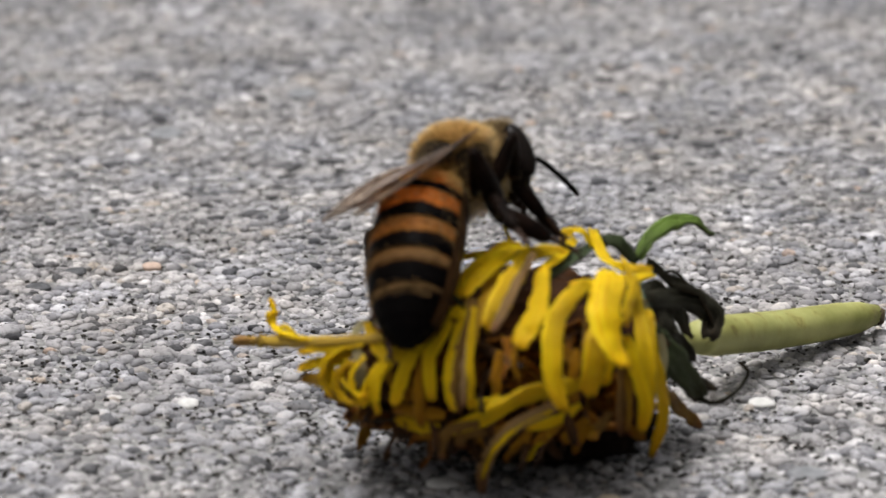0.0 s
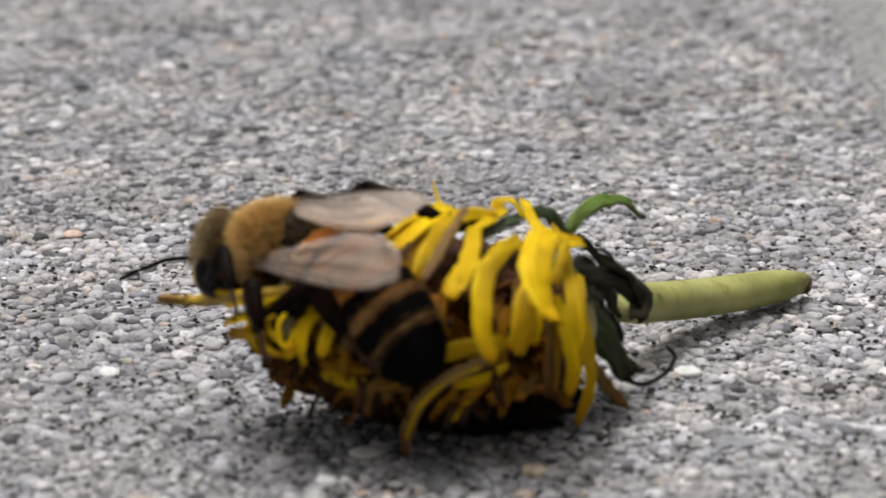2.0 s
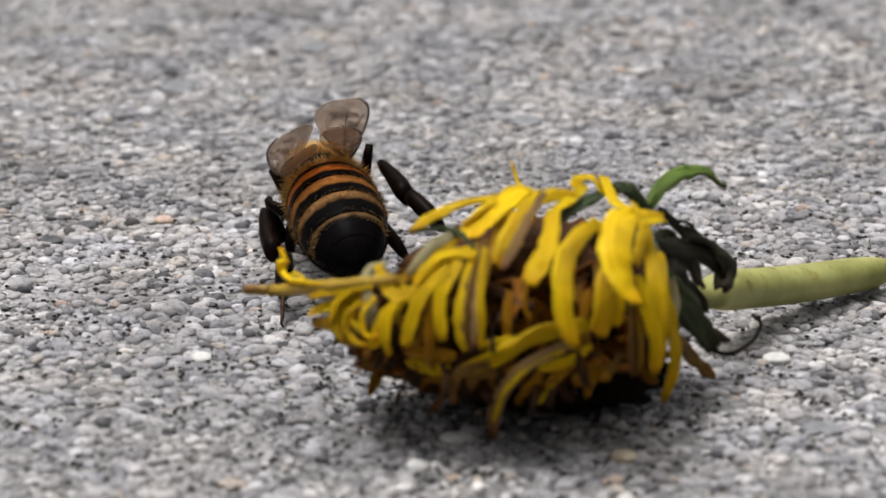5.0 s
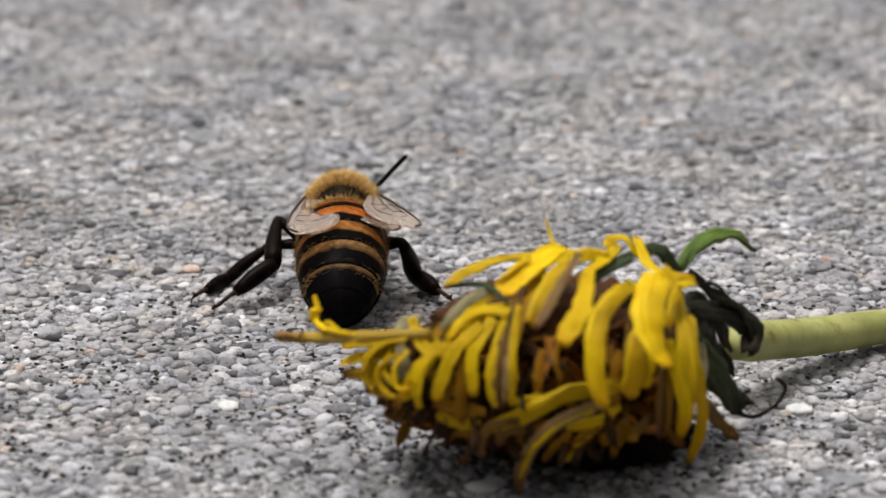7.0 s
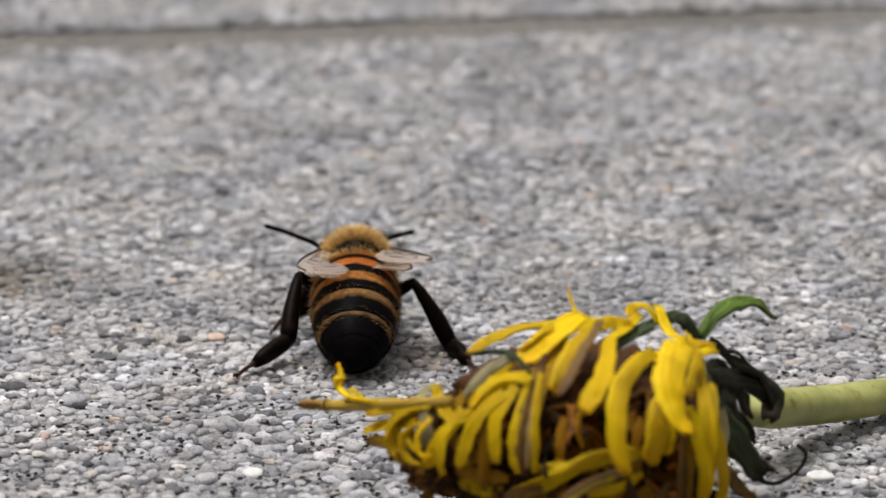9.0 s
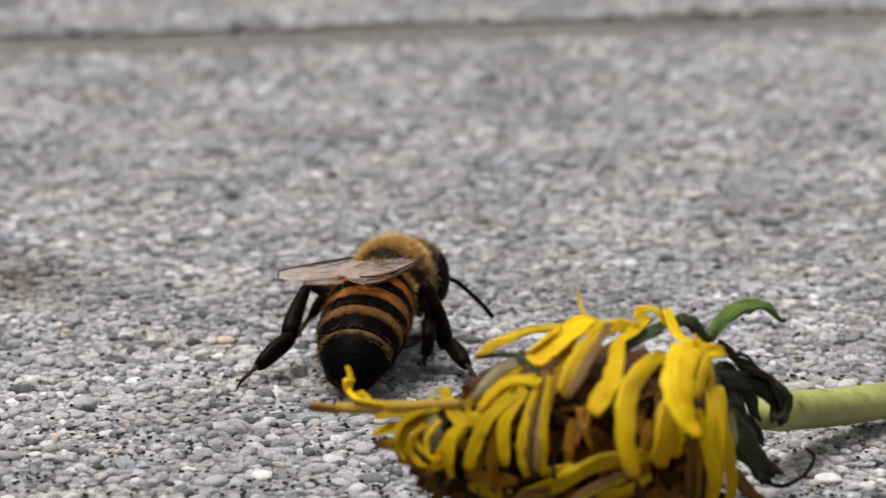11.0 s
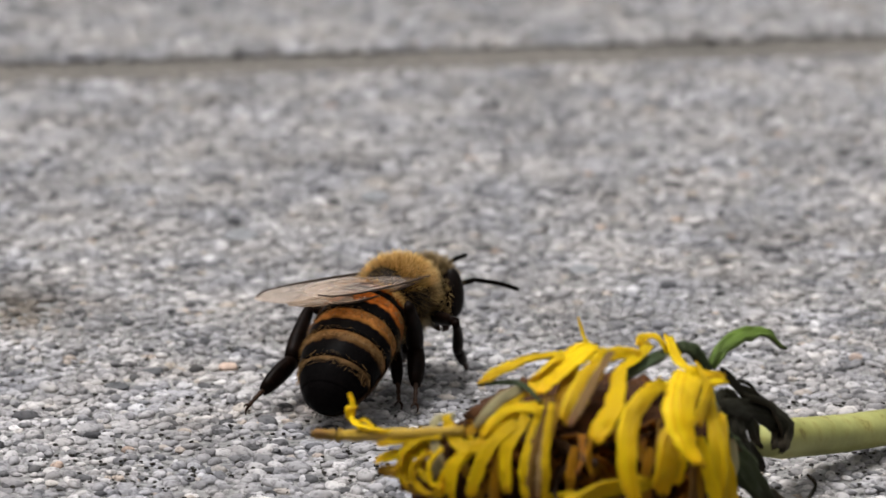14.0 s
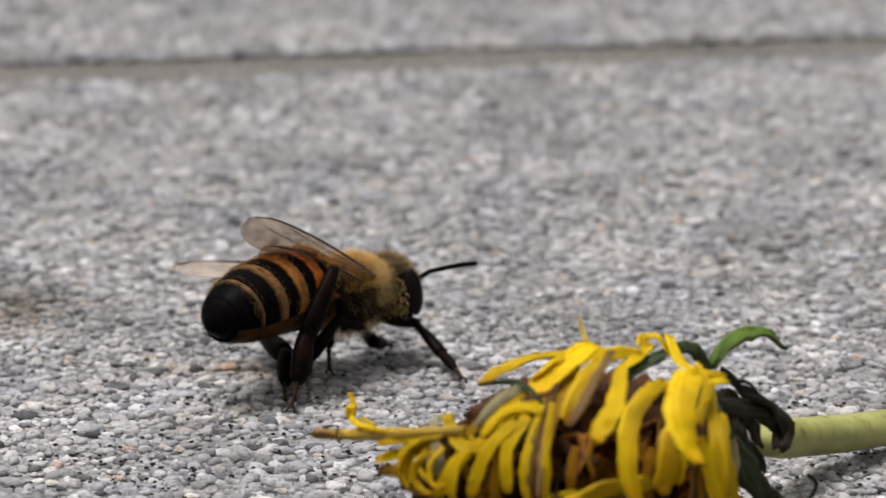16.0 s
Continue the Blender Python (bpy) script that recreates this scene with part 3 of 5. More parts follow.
def make_petals():
    petal(((1.11, -0.27, 8.62), (-1.32, -0.95, 8.54), (-2.58, -1.60, 8.21), (-3.31, -2.27, 7.81)), 0.54, YELLOW)
    petal(((1.22, -0.03, 8.70), (0.14, -1.46, 8.61), (-0.72, -2.71, 8.21), (-1.25, -3.46, 7.80)), 1.51, YELLOW)
    petal(((1.18, -1.60, 8.48), (0.80, 1.38, 8.56), (0.57, 2.39, 9.12)), 0.20, YELLOW)
    petal(((1.61, -3.88, 9.66), (0.85, -5.37, 8.90), (0.39, -6.24, 8.22), (-0.03, -6.75, 7.68)), 0.46, MAUVE)
    petal(((1.26, -4.06, 9.41), (0.66, -5.04, 8.90), (0.15, -6.03, 8.15), (-0.12, -6.53, 7.63)), 1.12, YELLOW)
    petal(((1.91, -4.25, 9.09), (1.67, -5.59, 8.22), (1.29, -6.29, 7.59), (0.83, -6.77, 7.03)), 1.07, YELLOW)
    petal(((0.96, -1.88, 8.57), (1.83, -0.90, 8.66), (2.90, -0.40, 8.51)), 0.73, YELLOW)
    petal(((4.02, 2.00, 8.49), (4.32, 0.46, 8.07), (4.91, -0.31, 7.82), (6.18, 1.26, 7.11)), 0.68, YELLOW)
    petal(((4.06, 1.69, 7.80), (3.68, 1.98, 8.40), (3.11, 2.03, 8.48), (2.84, 1.17, 8.29)), 0.44, YELLOW)
    petal(((3.32, 1.90, 8.18), (2.72, -0.61, 8.44), (1.79, -2.22, 8.28)), 0.44, YELLOW)
    petal(((6.13, 0.45, 7.23), (4.51, -2.01, 7.78), (2.91, -2.80, 8.03)), 0.73, YELLOW)
    petal(((3.53, -4.73, 8.77), (2.47, -5.88, 8.15), (2.08, -7.19, 6.61), (2.53, -7.70, 4.82)), 1.02, YELLOW)
    petal(((4.51, -3.63, 8.79), (4.18, -5.20, 7.89), (4.42, -5.98, 6.96), (4.97, -6.32, 6.00)), 2.05, YELLOW)
    petal(((4.25, -3.24, 7.04), (3.93, -4.26, 6.28), (3.75, -4.82, 5.50), (3.46, -5.20, 4.47)), 1.32, YELLOW)
    petal(((4.24, -3.62, 6.51), (4.22, -4.31, 5.65), (4.01, -4.75, 4.71)), 0.63, YELLOW)
    petal(((5.31, -0.79, 7.57), (5.55, -3.35, 6.21), (5.66, -4.12, 4.50), (5.48, -3.62, 2.43)), 1.12, YELLOW)
    petal(((4.95, -4.00, 6.42), (5.21, -4.54, 5.29), (5.52, -4.53, 3.98), (5.38, -4.25, 2.74)), 0.59, YELLOW)
    petal(((5.89, -1.98, 6.64), (6.03, -3.37, 5.12), (6.36, -2.79, 2.94), (5.85, -2.21, 0.85)), 0.73, YELLOW)
    petal(((5.47, -1.73, 7.76), (5.08, -3.15, 7.34), (4.90, -4.05, 6.76)), 0.49, YELLOW)
    petal(((4.72, -4.08, 6.01), (4.68, -4.70, 4.48), (4.65, -4.27, 2.62)), 0.78, BROWN)
    petal(((4.91, -4.30, 5.43), (4.98, -4.53, 4.20), (4.90, -4.20, 2.77)), 0.34, DULL)
    petal(((3.18, -4.86, 4.96), (1.31, -5.37, 4.70), (-0.33, -5.49, 3.98), (-1.60, -5.24, 3.30)), 0.93, YELLOW)
    petal(((2.97, -4.85, 4.74), (1.31, -5.23, 4.87), (0.08, -5.39, 4.27), (-0.95, -5.33, 3.92)), 0.63, YELLOW)
    petal(((2.33, -5.49, 4.42), (0.79, -5.71, 3.69), (-0.31, -5.19, 2.24), (-0.53, -3.74, 0.20)), 0.63, MAUVE)
    petal(((2.13, -5.61, 4.18), (0.59, -5.71, 3.34), (-0.21, -5.19, 2.12), (-0.44, -3.38, 0.20)), 0.34, YELLOW)
    petal(((1.33, -5.14, 3.20), (0.83, -4.94, 2.58), (0.37, -4.43, 1.80)), 0.59, OCHRE)
    petal(((2.37, -4.91, 3.34), (1.86, -4.87, 2.89), (1.35, -4.78, 2.53)), 0.59, OCHRE)
    petal(((3.42, -4.57, 3.44), (2.91, -4.57, 2.89), (2.40, -4.56, 2.56)), 0.59, OCHRE)
    petal(((4.27, -4.17, 3.52), (3.86, -4.19, 2.98), (3.34, -4.29, 2.68)), 0.54, BROWN)
    petal(((1.12, -5.18, 3.76), (-0.11, -5.08, 3.07), (-0.92, -4.59, 2.24)), 0.49, OCHRE)
    petal(((3.19, -4.82, 4.08), (2.36, -5.03, 3.60), (1.12, -5.21, 3.34)), 0.49, YELLOW)
    petal(((2.78, -4.86, 3.65), (1.96, -4.89, 3.01), (1.26, -4.51, 2.10)), 0.39, OCHRE)
    petal(((3.64, -4.32, 3.03), (3.14, -4.22, 2.44), (2.97, -3.50, 1.58)), 0.39, OCHRE)
    petal(((1.96, -4.89, 3.01), (1.47, -4.57, 2.23), (1.17, -4.17, 1.69)), 0.37, YELLOW)
    petal(((0.28, -5.30, 4.67), (-0.33, -5.32, 4.42), (-0.85, -5.29, 4.41)), 0.44, YELLOW)
    petal(((0.92, -4.11, 6.45), (0.81, -4.62, 5.75), (1.01, -4.90, 4.98)), 0.24, OCHRE)
    petal(((-3.52, -4.16, 6.46), (-4.00, -4.47, 5.69), (-4.14, -4.67, 5.06)), 0.34, YELLOW)
    petal(((5.03, -0.01, 8.00), (5.35, -1.95, 7.50), (4.82, -3.45, 7.00)), 0.44, YELLOW)
    petal(((-0.08, -1.51, 8.78), (-0.61, -2.08, 8.63), (-1.35, -2.96, 8.25)), 0.34, YELLOW)
    petal(((-0.63, -3.44, 7.86), (-1.12, -4.82, 6.68), (-1.29, -5.54, 5.40), (-1.22, -5.76, 4.27)), 0.59, BROWN)
    petal(((-0.69, -3.44, 7.75), (-1.18, -4.78, 6.56), (-1.29, -5.43, 5.37), (-1.22, -5.64, 4.31)), 0.88, MAUVE)
    petal(((-0.95, -3.99, 7.60), (-1.54, -5.25, 6.17), (-1.62, -5.72, 5.03), (-1.37, -5.84, 4.38)), 0.34, YELLOW)
    petal(((-0.58, -3.91, 7.68), (-0.80, -5.21, 6.38), (-0.80, -5.75, 5.26), (-0.86, -5.90, 4.40)), 0.32, YELLOW)
    petal(((-0.22, -3.58, 7.69), (-0.64, -4.44, 6.99), (-0.86, -5.22, 5.95)), 0.44, DULL)
    petal(((-2.76, -4.18, 6.47), (-3.17, -4.60, 5.63), (-3.29, -4.88, 4.63)), 0.54, DULL)
    petal(((-0.84, -3.82, 7.61), (-1.98, -3.95, 7.35), (-2.64, -4.40, 6.76), (-2.76, -4.84, 6.14)), 0.68, YELLOW)
    petal(((-0.95, -4.30, 7.48), (-1.98, -4.01, 7.54), (-2.70, -4.27, 7.15), (-3.22, -4.68, 6.52)), 0.39, YELLOW)
    petal(((-1.55, -2.96, 7.81), (-2.70, -3.51, 7.23), (-3.21, -4.16, 6.46)), 0.59, YELLOW)
    petal(((-1.66, -2.92, 7.97), (-2.59, -3.40, 7.52), (-3.42, -4.02, 6.74)), 0.44, PALE)
    petal(((-4.50, -3.44, 7.05), (-4.20, -4.28, 6.45), (-3.67, -4.78, 6.14), (-2.91, -4.78, 6.53)), 0.59, YELLOW)
    petal(((-4.14, -3.44, 7.09), (-4.83, -3.25, 6.85), (-5.07, -3.67, 6.30), (-4.76, -4.15, 5.98)), 0.49, PALE)
    petal(((-4.35, -3.81, 6.34), (-3.83, -4.27, 6.15), (-3.01, -4.61, 6.17), (-2.19, -4.40, 6.75)), 0.44, YELLOW)
    petal(((-3.63, -4.80, 6.13), (-4.24, -4.86, 5.50), (-4.61, -4.90, 4.75), (-4.90, -4.79, 4.23)), 0.66, YELLOW)
    petal(((-4.97, -3.94, 6.28), (-5.91, -3.47, 5.90), (-6.22, -3.69, 4.99), (-5.86, -4.13, 4.35)), 0.32, YELLOW)
    petal(((-5.07, -3.71, 6.05), (-5.74, -3.49, 5.58), (-5.91, -3.67, 4.87), (-5.28, -4.26, 4.31)), 0.32, YELLOW)
    petal(((-4.66, -4.22, 6.48), (-5.49, -3.84, 6.24), (-6.11, -3.73, 5.66), (-6.32, -3.88, 4.94)), 0.32, YELLOW)
    petal(((-4.97, -4.00, 6.40), (-4.78, -4.65, 5.64), (-5.07, -4.74, 4.95)), 0.54, PALE)
    petal(((-5.28, -4.36, 5.98), (-5.52, -4.52, 5.38), (-5.17, -4.88, 5.00), (-5.02, -4.85, 5.34)), 0.24, YELLOW)
    petal(((-5.28, -3.81, 5.69), (-6.43, -2.89, 5.34), (-7.14, -2.12, 4.79)), 0.59, YELLOW)
    petal(((-5.70, -3.60, 5.29), (-6.33, -3.18, 4.77), (-7.06, -2.23, 4.49)), 0.59, DULL)
    petal(((-6.34, -2.67, 4.64), (-5.91, -3.23, 4.17), (-5.07, -3.95, 4.20)), 0.54, DULL)
    quill.append(rolled(((-3.83, -4.24, 6.70), (-6.12, -3.01, 6.16), (-8.08, 0.32, 5.02), (-9.63, 0.28, 5.10)), 0.31, OLIVE))
    quill.append(petal(((-4.25, -4.13, 6.75), (-5.91, -3.21, 6.38), (-7.18, -1.93, 5.94)), 0.24, YELLOW))
    quill.append(petal(((-5.28, -3.90, 6.26), (-6.11, -3.33, 6.05), (-7.09, -2.48, 5.61)), 0.37, YELLOW))
    quill.append(rolled(((-6.33, -2.92, 6.22), (-7.22, -1.82, 5.95), (-7.98, 0.55, 5.46), (-8.24, 0.77, 5.91), (-7.87, 0.82, 5.98)), 0.14, YELLOW))
    quill.append(rolled(((-7.73, -0.73, 5.66), (-8.08, 0.60, 5.56), (-8.04, 0.84, 6.04), (-8.18, 1.06, 6.48)), 0.12, YELLOW))
    quill.append(petal(((-7.18, -1.81, 6.01), (-7.63, -0.43, 5.89), (-7.91, 0.50, 5.36), (-7.40, -1.64, 5.80)), 0.20, YELLOW))
    petal(((-1.77, -5.15, 3.93), (-2.69, -4.93, 4.06), (-3.73, -4.54, 4.14)), 0.59, OCHRE)
    petal(((-1.97, -5.03, 3.45), (-2.79, -4.81, 3.45), (-3.62, -4.54, 3.69)), 0.59, YELLOW)
    petal(((-1.35, -5.07, 3.61), (-2.17, -4.74, 3.06), (-3.00, -4.39, 2.87)), 0.49, OCHRE)
    petal(((-2.39, -4.83, 4.51), (-3.00, -4.61, 4.65), (-3.62, -4.37, 4.57)), 0.63, OCHRE)
    petal(((-0.54, -5.57, 3.79), (-1.56, -5.41, 3.52), (-1.93, -5.15, 2.87), (-1.96, -4.61, 1.98)), 0.44, BROWN)
    petal(((-0.33, -5.40, 3.40), (-1.15, -5.30, 3.26), (-1.24, -5.02, 2.61)), 0.44, BROWN)
    petal(((-3.00, -3.40, 7.08), (-3.63, -3.73, 6.53), (-4.14, -3.49, 6.46)), 0.54, DULL)
    petal(((-1.98, -4.11, 6.66), (-2.39, -4.32, 6.29), (-3.01, -4.50, 5.70)), 0.49, DULL)
    petal(((0.35, -1.27, 8.38), (-0.10, -2.97, 7.82), (-0.32, -3.88, 7.24)), 0.63, DULL)
    petal(((-3.62, -4.60, 3.69), (-4.45, -4.09, 3.40), (-5.29, -3.40, 3.20)), 0.07, BLACK_GREEN)
    petal(((-1.90, -4.50, 7.10), (-2.90, -5.00, 6.30), (-3.40, -5.30, 5.20), (-3.60, -5.30, 4.40)), 0.60, YELLOW)
    petal(((-2.20, -4.60, 6.70), (-2.60, -5.10, 5.60), (-2.70, -5.30, 4.40), (-2.60, -5.20, 3.50)), 0.50, OCHRE)
    petal(((-1.50, -4.30, 7.30), (-2.20, -5.00, 6.40), (-2.30, -5.40, 5.30), (-2.20, -5.40, 4.60)), 0.66, YELLOW)
    petal(((-3.20, -4.60, 6.50), (-4.10, -4.90, 5.70), (-4.30, -5.10, 4.70), (-4.20, -5.00, 4.00)), 0.52, YELLOW)
    petal(((0.30, -4.60, 6.20), (0.10, -5.10, 5.20), (0.20, -5.20, 4.30)), 0.46, OCHRE)
    petal(((3.10, -4.40, 6.10), (2.90, -4.90, 5.10), (3.00, -4.90, 4.10)), 0.42, OCHRE)
    rolled(((-5.00, -4.60, 6.00), (-5.70, -4.50, 5.40), (-5.50, -4.70, 4.60), (-4.80, -4.90, 4.50), (-4.50, -4.90, 5.10)), 0.12, YELLOW)
    rolled(((-4.60, -4.70, 6.20), (-5.10, -4.90, 5.60), (-5.00, -5.10, 4.90), (-4.50, -5.20, 4.90)), 0.10, YELLOW)
    # bracts and shrivelled green tips
    bract(((-0.95, -3.82, 7.65), (-1.51, -3.07, 8.02), (-2.17, -2.68, 8.09), (-3.31, -2.44, 7.91)), 0.22, DARK_GREEN)
    bract(((-1.34, -2.87, 7.78), (-0.92, -2.01, 8.17), (-0.18, -1.62, 8.31)), 0.18, DARK_GREEN)
    bract(((3.96, 1.76, 7.94), (3.01, -0.38, 8.11), (1.90, -2.15, 8.00)), 0.47, DARK_GREEN)
    bract(((5.73, 2.61, 6.96), (4.94, 2.23, 7.97), (4.23, 1.82, 8.10)), 0.61, DARK_GREEN)
    bract(((6.19, 2.80, 6.34), (7.22, 3.73, 6.02), (7.91, 3.94, 5.00)), 0.13, BLACK_GREEN)
    bract(((6.18, 2.65, 6.04), (7.03, 3.04, 5.02), (7.71, 3.03, 3.61)), 0.72, BLACK_GREEN)
    bract(((6.07, 0.83, 6.07), (7.56, 3.61, 5.06), (8.79, 4.41, 4.12), (8.5, 3.54, 3.37)), 1.1, BLACK_GREEN)
    bract(((5.98, -0.97, 5.42), (6.86, 0.09, 3.96), (8.14, 2.30, 1.43)), 1.15, DARK_GREEN)
    bract(((7.5, 1.9, 1.7), (8.6, 2.6, 1.1), (9.6, 3.7, 1.25), (9.95, 4.1, 1.75), (9.6, 3.9, 2.25)), 0.19, BLACK_GREEN)
    bract(((5.72, -0.35, 6.44), (6.43, -0.75, 4.68), (6.31, -1.36, 3.55)), 0.32, PALE)
    bract(((6.35, -0.89, 3.17), (7.28, 1.35, 1.37), (8.03, 1.66, 0.51)), 0.54, BROWN)
    bract(((6.25, 2.62, 5.83), (6.64, 0.89, 4.81), (6.88, 0.74, 3.06)), 0.79, BLACK_GREEN)
    bract(((5.95, 2.44, 6.11), (6.91, 2.34, 4.56), (7.60, 2.44, 2.71), (7.86, 1.98, 1.38)), 0.83, BLACK_GREEN)
    bract(((6.04, -1.24, 4.62), (7.52, 2.17, 2.35), (8.68, 2.92, 1.52)), 0.61, BLACK_GREEN)
    bract(((6.08, 2.92, 6.86), (7.04, 3.43, 5.80), (8.03, 4.12, 5.12), (8.60, 4.04, 3.78)), 0.54, BLACK_GREEN)
    bract(((6.16, -0.46, 5.26), (7.23, 1.59, 4.02), (7.93, 2.79, 2.71)), 0.69, BLACK_GREEN)
    bract(((5.73, 2.65, 7.04), (6.20, 3.37, 7.58), (7.19, 4.52, 7.87), (8.05, 5.29, 7.64), (8.83, 5.73, 6.87)), 0.66, LEAF)


make_petals()


def florets(count):
    """Shrivelled inner florets, hanging over the front of the core; a few meshes shared by many parts."""
    rng = np.random.default_rng(21)
    shapes = []
    for i in range(9):
        ln, bend = rng.uniform(1.3, 2.5), rng.uniform(-0.5, 0.5)
        pts = [(0, 0, 0), (bend * 0.4, 0.25, -ln * 0.35), (bend, 0.3, -ln * 0.7), (bend * 1.6 + rng.normal(0, 0.2), rng.uniform(-0.1, 0.4), -ln)]
        v, f, u = strip(pts, rng.uniform(0.32, 0.62), 500 + i, 0.3, 8, 0.03)
        shapes.append(mesh_of("floret", v, f, FLORETS[(0, 1, 0, 1, 1, 0, 2, 1, 0)[i]], u, rim=28))
    for i in range(count):
        lo, la = rng.uniform(-2.75, -0.3), rng.uniform(-0.2, 0.7)
        d = np.array([math.cos(lo) * math.cos(la), math.sin(lo) * math.cos(la), math.sin(la)])
        p = HEAD_C + HEAD_R * d * rng.uniform(0.68, 0.86)
        if p[2] < 3.6:
            continue
        ob = part("floret", shapes[rng.integers(len(shapes))], dandelion)
        ob.matrix_basis = mpose(*p, rng.normal(0, 25), rng.normal(0, 38), math.degrees(lo) + 90 + rng.normal(0, 40))


florets(280)

STEM_0, STEM_1 = (8.2, 6.75, 2.7), (16.2, 15.3, 0.85)
_line = spline([STEM_0, (9.6, 8.95, 2.1), (11.98, 11.87, 1.35), STEM_1], 16)
_rad = [0.66, 0.72, 0.77, 0.8, 0.81, 0.81, 0.8, 0.8, 0.8, 0.8, 0.79, 0.78, 0.77, 0.75, 0.72, 0.64, 0.4]
stem = part("stem", mesh_of("stem", *tube(_line, _rad, 20)[:2], STEM), dandelion, "pale green hollow stem stub with brown specks")
part("cut_end", mesh_of("cut_end", *ellipsoid(np.array(STEM_1) + (0.02, 0, -0.05), (0.34, 0.5, 0.45), 10, 14, 0.3, 2)[:2], CUT), stem, "dried brown cut end")



# ---- the honeybee ----
bee = thing("honeybee", "golden-haired honeybee with orange and black banded abdomen", "insect")
T_R = (1.42, 1.88, 1.55)
thorax = part("thorax", mesh_of("thorax", *ellipsoid((0, 0, 0), T_R, 20, 28)[:2], SKIN), bee, "dark thorax under golden fur")


def on_ellipsoid(centre, radii, keep):
    c, r = np.array(centre, float), np.array(radii, float)

    def sample(rng):
        while True:
            d = rng.normal(0, 1, 3)
            d /= np.linalg.norm(d)
            if keep(c + r * d):
                n = d / r
                return c + r * d, n / np.linalg.norm(n)
    return sample


def bald(p):
    return p[2] > 0.1 and -1.9 < p[1] < -0.8 and abs(p[0]) < 1.15


def fur(name, count, keep, length, width, lean, messy, seed, material, label, parent):
    part(name, mesh_of(name, *hairs(count, keep, length, width, lean, messy, seed), material), parent, label)


fur("fur", 3600, on_ellipsoid((0, 0, 0), T_R, lambda p: p[1] > -1.3 and p[2] > 0.4 and not bald(p)), 0.46, 0.015, (0, -0.12, 0.12), 0.3, 31, GOLD_HAIR, "dense golden fur", thorax)
fur("side_fur", 1500, on_ellipsoid((0, 0, 0), T_R, lambda p: p[2] < 0.45 and abs(p[0]) > 0.5), 0.5, 0.013, (0, 0, -0.2), 0.35, 32, SIDE_HAIR, "greyish-brown fur on the flanks", thorax)
fur("chest_fur", 700, on_ellipsoid((0, 0, 0), T_R, lambda p: p[2] < -0.9), 0.6, 0.014, (0, 0.1, -0.2), 0.35, 37, PALE_HAIR, "pale fur under the chest", thorax)
fur("collar_fur", 1200, on_ellipsoid((0, 0, 0), T_R, lambda p: p[1] > 0.5 and abs(p[0]) > 0.5 and -0.35 < p[2] < 1.0), 0.5, 0.016, (0, 0.25, 0), 0.3, 35, COLLAR_HAIR, "pale cream fur behind the head", thorax)
fur("waist_fur", 700, on_ellipsoid((0, 0, 0), T_R, lambda p: p[1] < -1.2 and abs(p[0]) > 0.3 and not bald(p)), 0.55, 0.014, (0, -0.3, 0.1), 0.3, 38, GOLD_HAIR, "golden fur at the waist", thorax)

fur("plate_fur", 260, on_ellipsoid((0, 0, 0), T_R, bald), 0.28, 0.012, (0, -0.2, 0.1), 0.3, 36, GREY_HAIR, "sparse brown hairs on the dark rear plate", thorax)

HEAD_AT = Vector((0, 1.58, 0.15))
head = part("head", mesh_of("head", *ellipsoid((0, 0.7, -0.55), (1.52, 0.84, 1.5), 18, 24)[:2], SKIN), bee, "dark head with pale fur")
antennae = []
for s in (-1, 1):
    part("compound_eye", mesh_of("compound_eye", *ellipsoid((1.22 * s, 0.92, -0.47), (0.38, 0.5, 1.1), 16, 18)[:2], EYE), head, "glossy black compound eye")
    feeler = joined(tube(spline([(0.35 * s, 1.5, -0.45), (0.6 * s, 1.9, -0.2), (0.95 * s, 2.45, 0.1)], 6), [0.11] * 7, 7),
                    tube(spline([(0.95 * s, 2.45, 0.1), (1.2 * s, 3.0, 0.15), (1.5 * s, 3.8, 0.2), (1.75 * s, 4.6, 0.15)], 14), [0.10 + 0.012 * (i % 2) for i in range(14)] + [0.07], 7))
    antennae.append((s, part("antenna", mesh_of("antenna", [np.array(q) - (0.35 * s, 1.5, -0.45) for q in feeler[0]], feeler[1], CHITIN), head, "thin black jointed antenna")))
    part("mandible", mesh_of("mandible", *tube(spline([(0.45 * s, 0.9, -1.7), (0.35 * s, 1.05, -2.1), (0.08 * s, 1.1, -2.35)], 5), [0.28, 0.26, 0.22, 0.18, 0.13, 0.06], 8)[:2], FOOT), head)
H_C, H_R = (0, 0.7, -0.55), (1.47, 0.8, 1.44)
fur("fur", 2600, on_ellipsoid(H_C, H_R, lambda p: p[2] > -0.3 and (abs(p[0]) < 1.1 or p[1] < 0.45)), 0.5, 0.013, (0, 0, 0.15), 0.35, 33, GREY_HAIR, "short grey-brown fur", head)
fur("nape_fur", 1600, on_ellipsoid(H_C, H_R, lambda p: p[1] < 0.5 and p[2] > -1.3), 0.42, 0.014, (0, -0.2, -0.1), 0.35, 34, COLLAR_HAIR, "pale cream fur round the back of the head", head)
fur("face_fur", 350, on_ellipsoid(H_C, H_R, lambda p: p[1] > 1.0 and abs(p[0]) < 1.1), 0.32, 0.012, (0, 0.1, 0.1), 0.3, 39, PALE_HAIR, "short pale fur on the face", head)

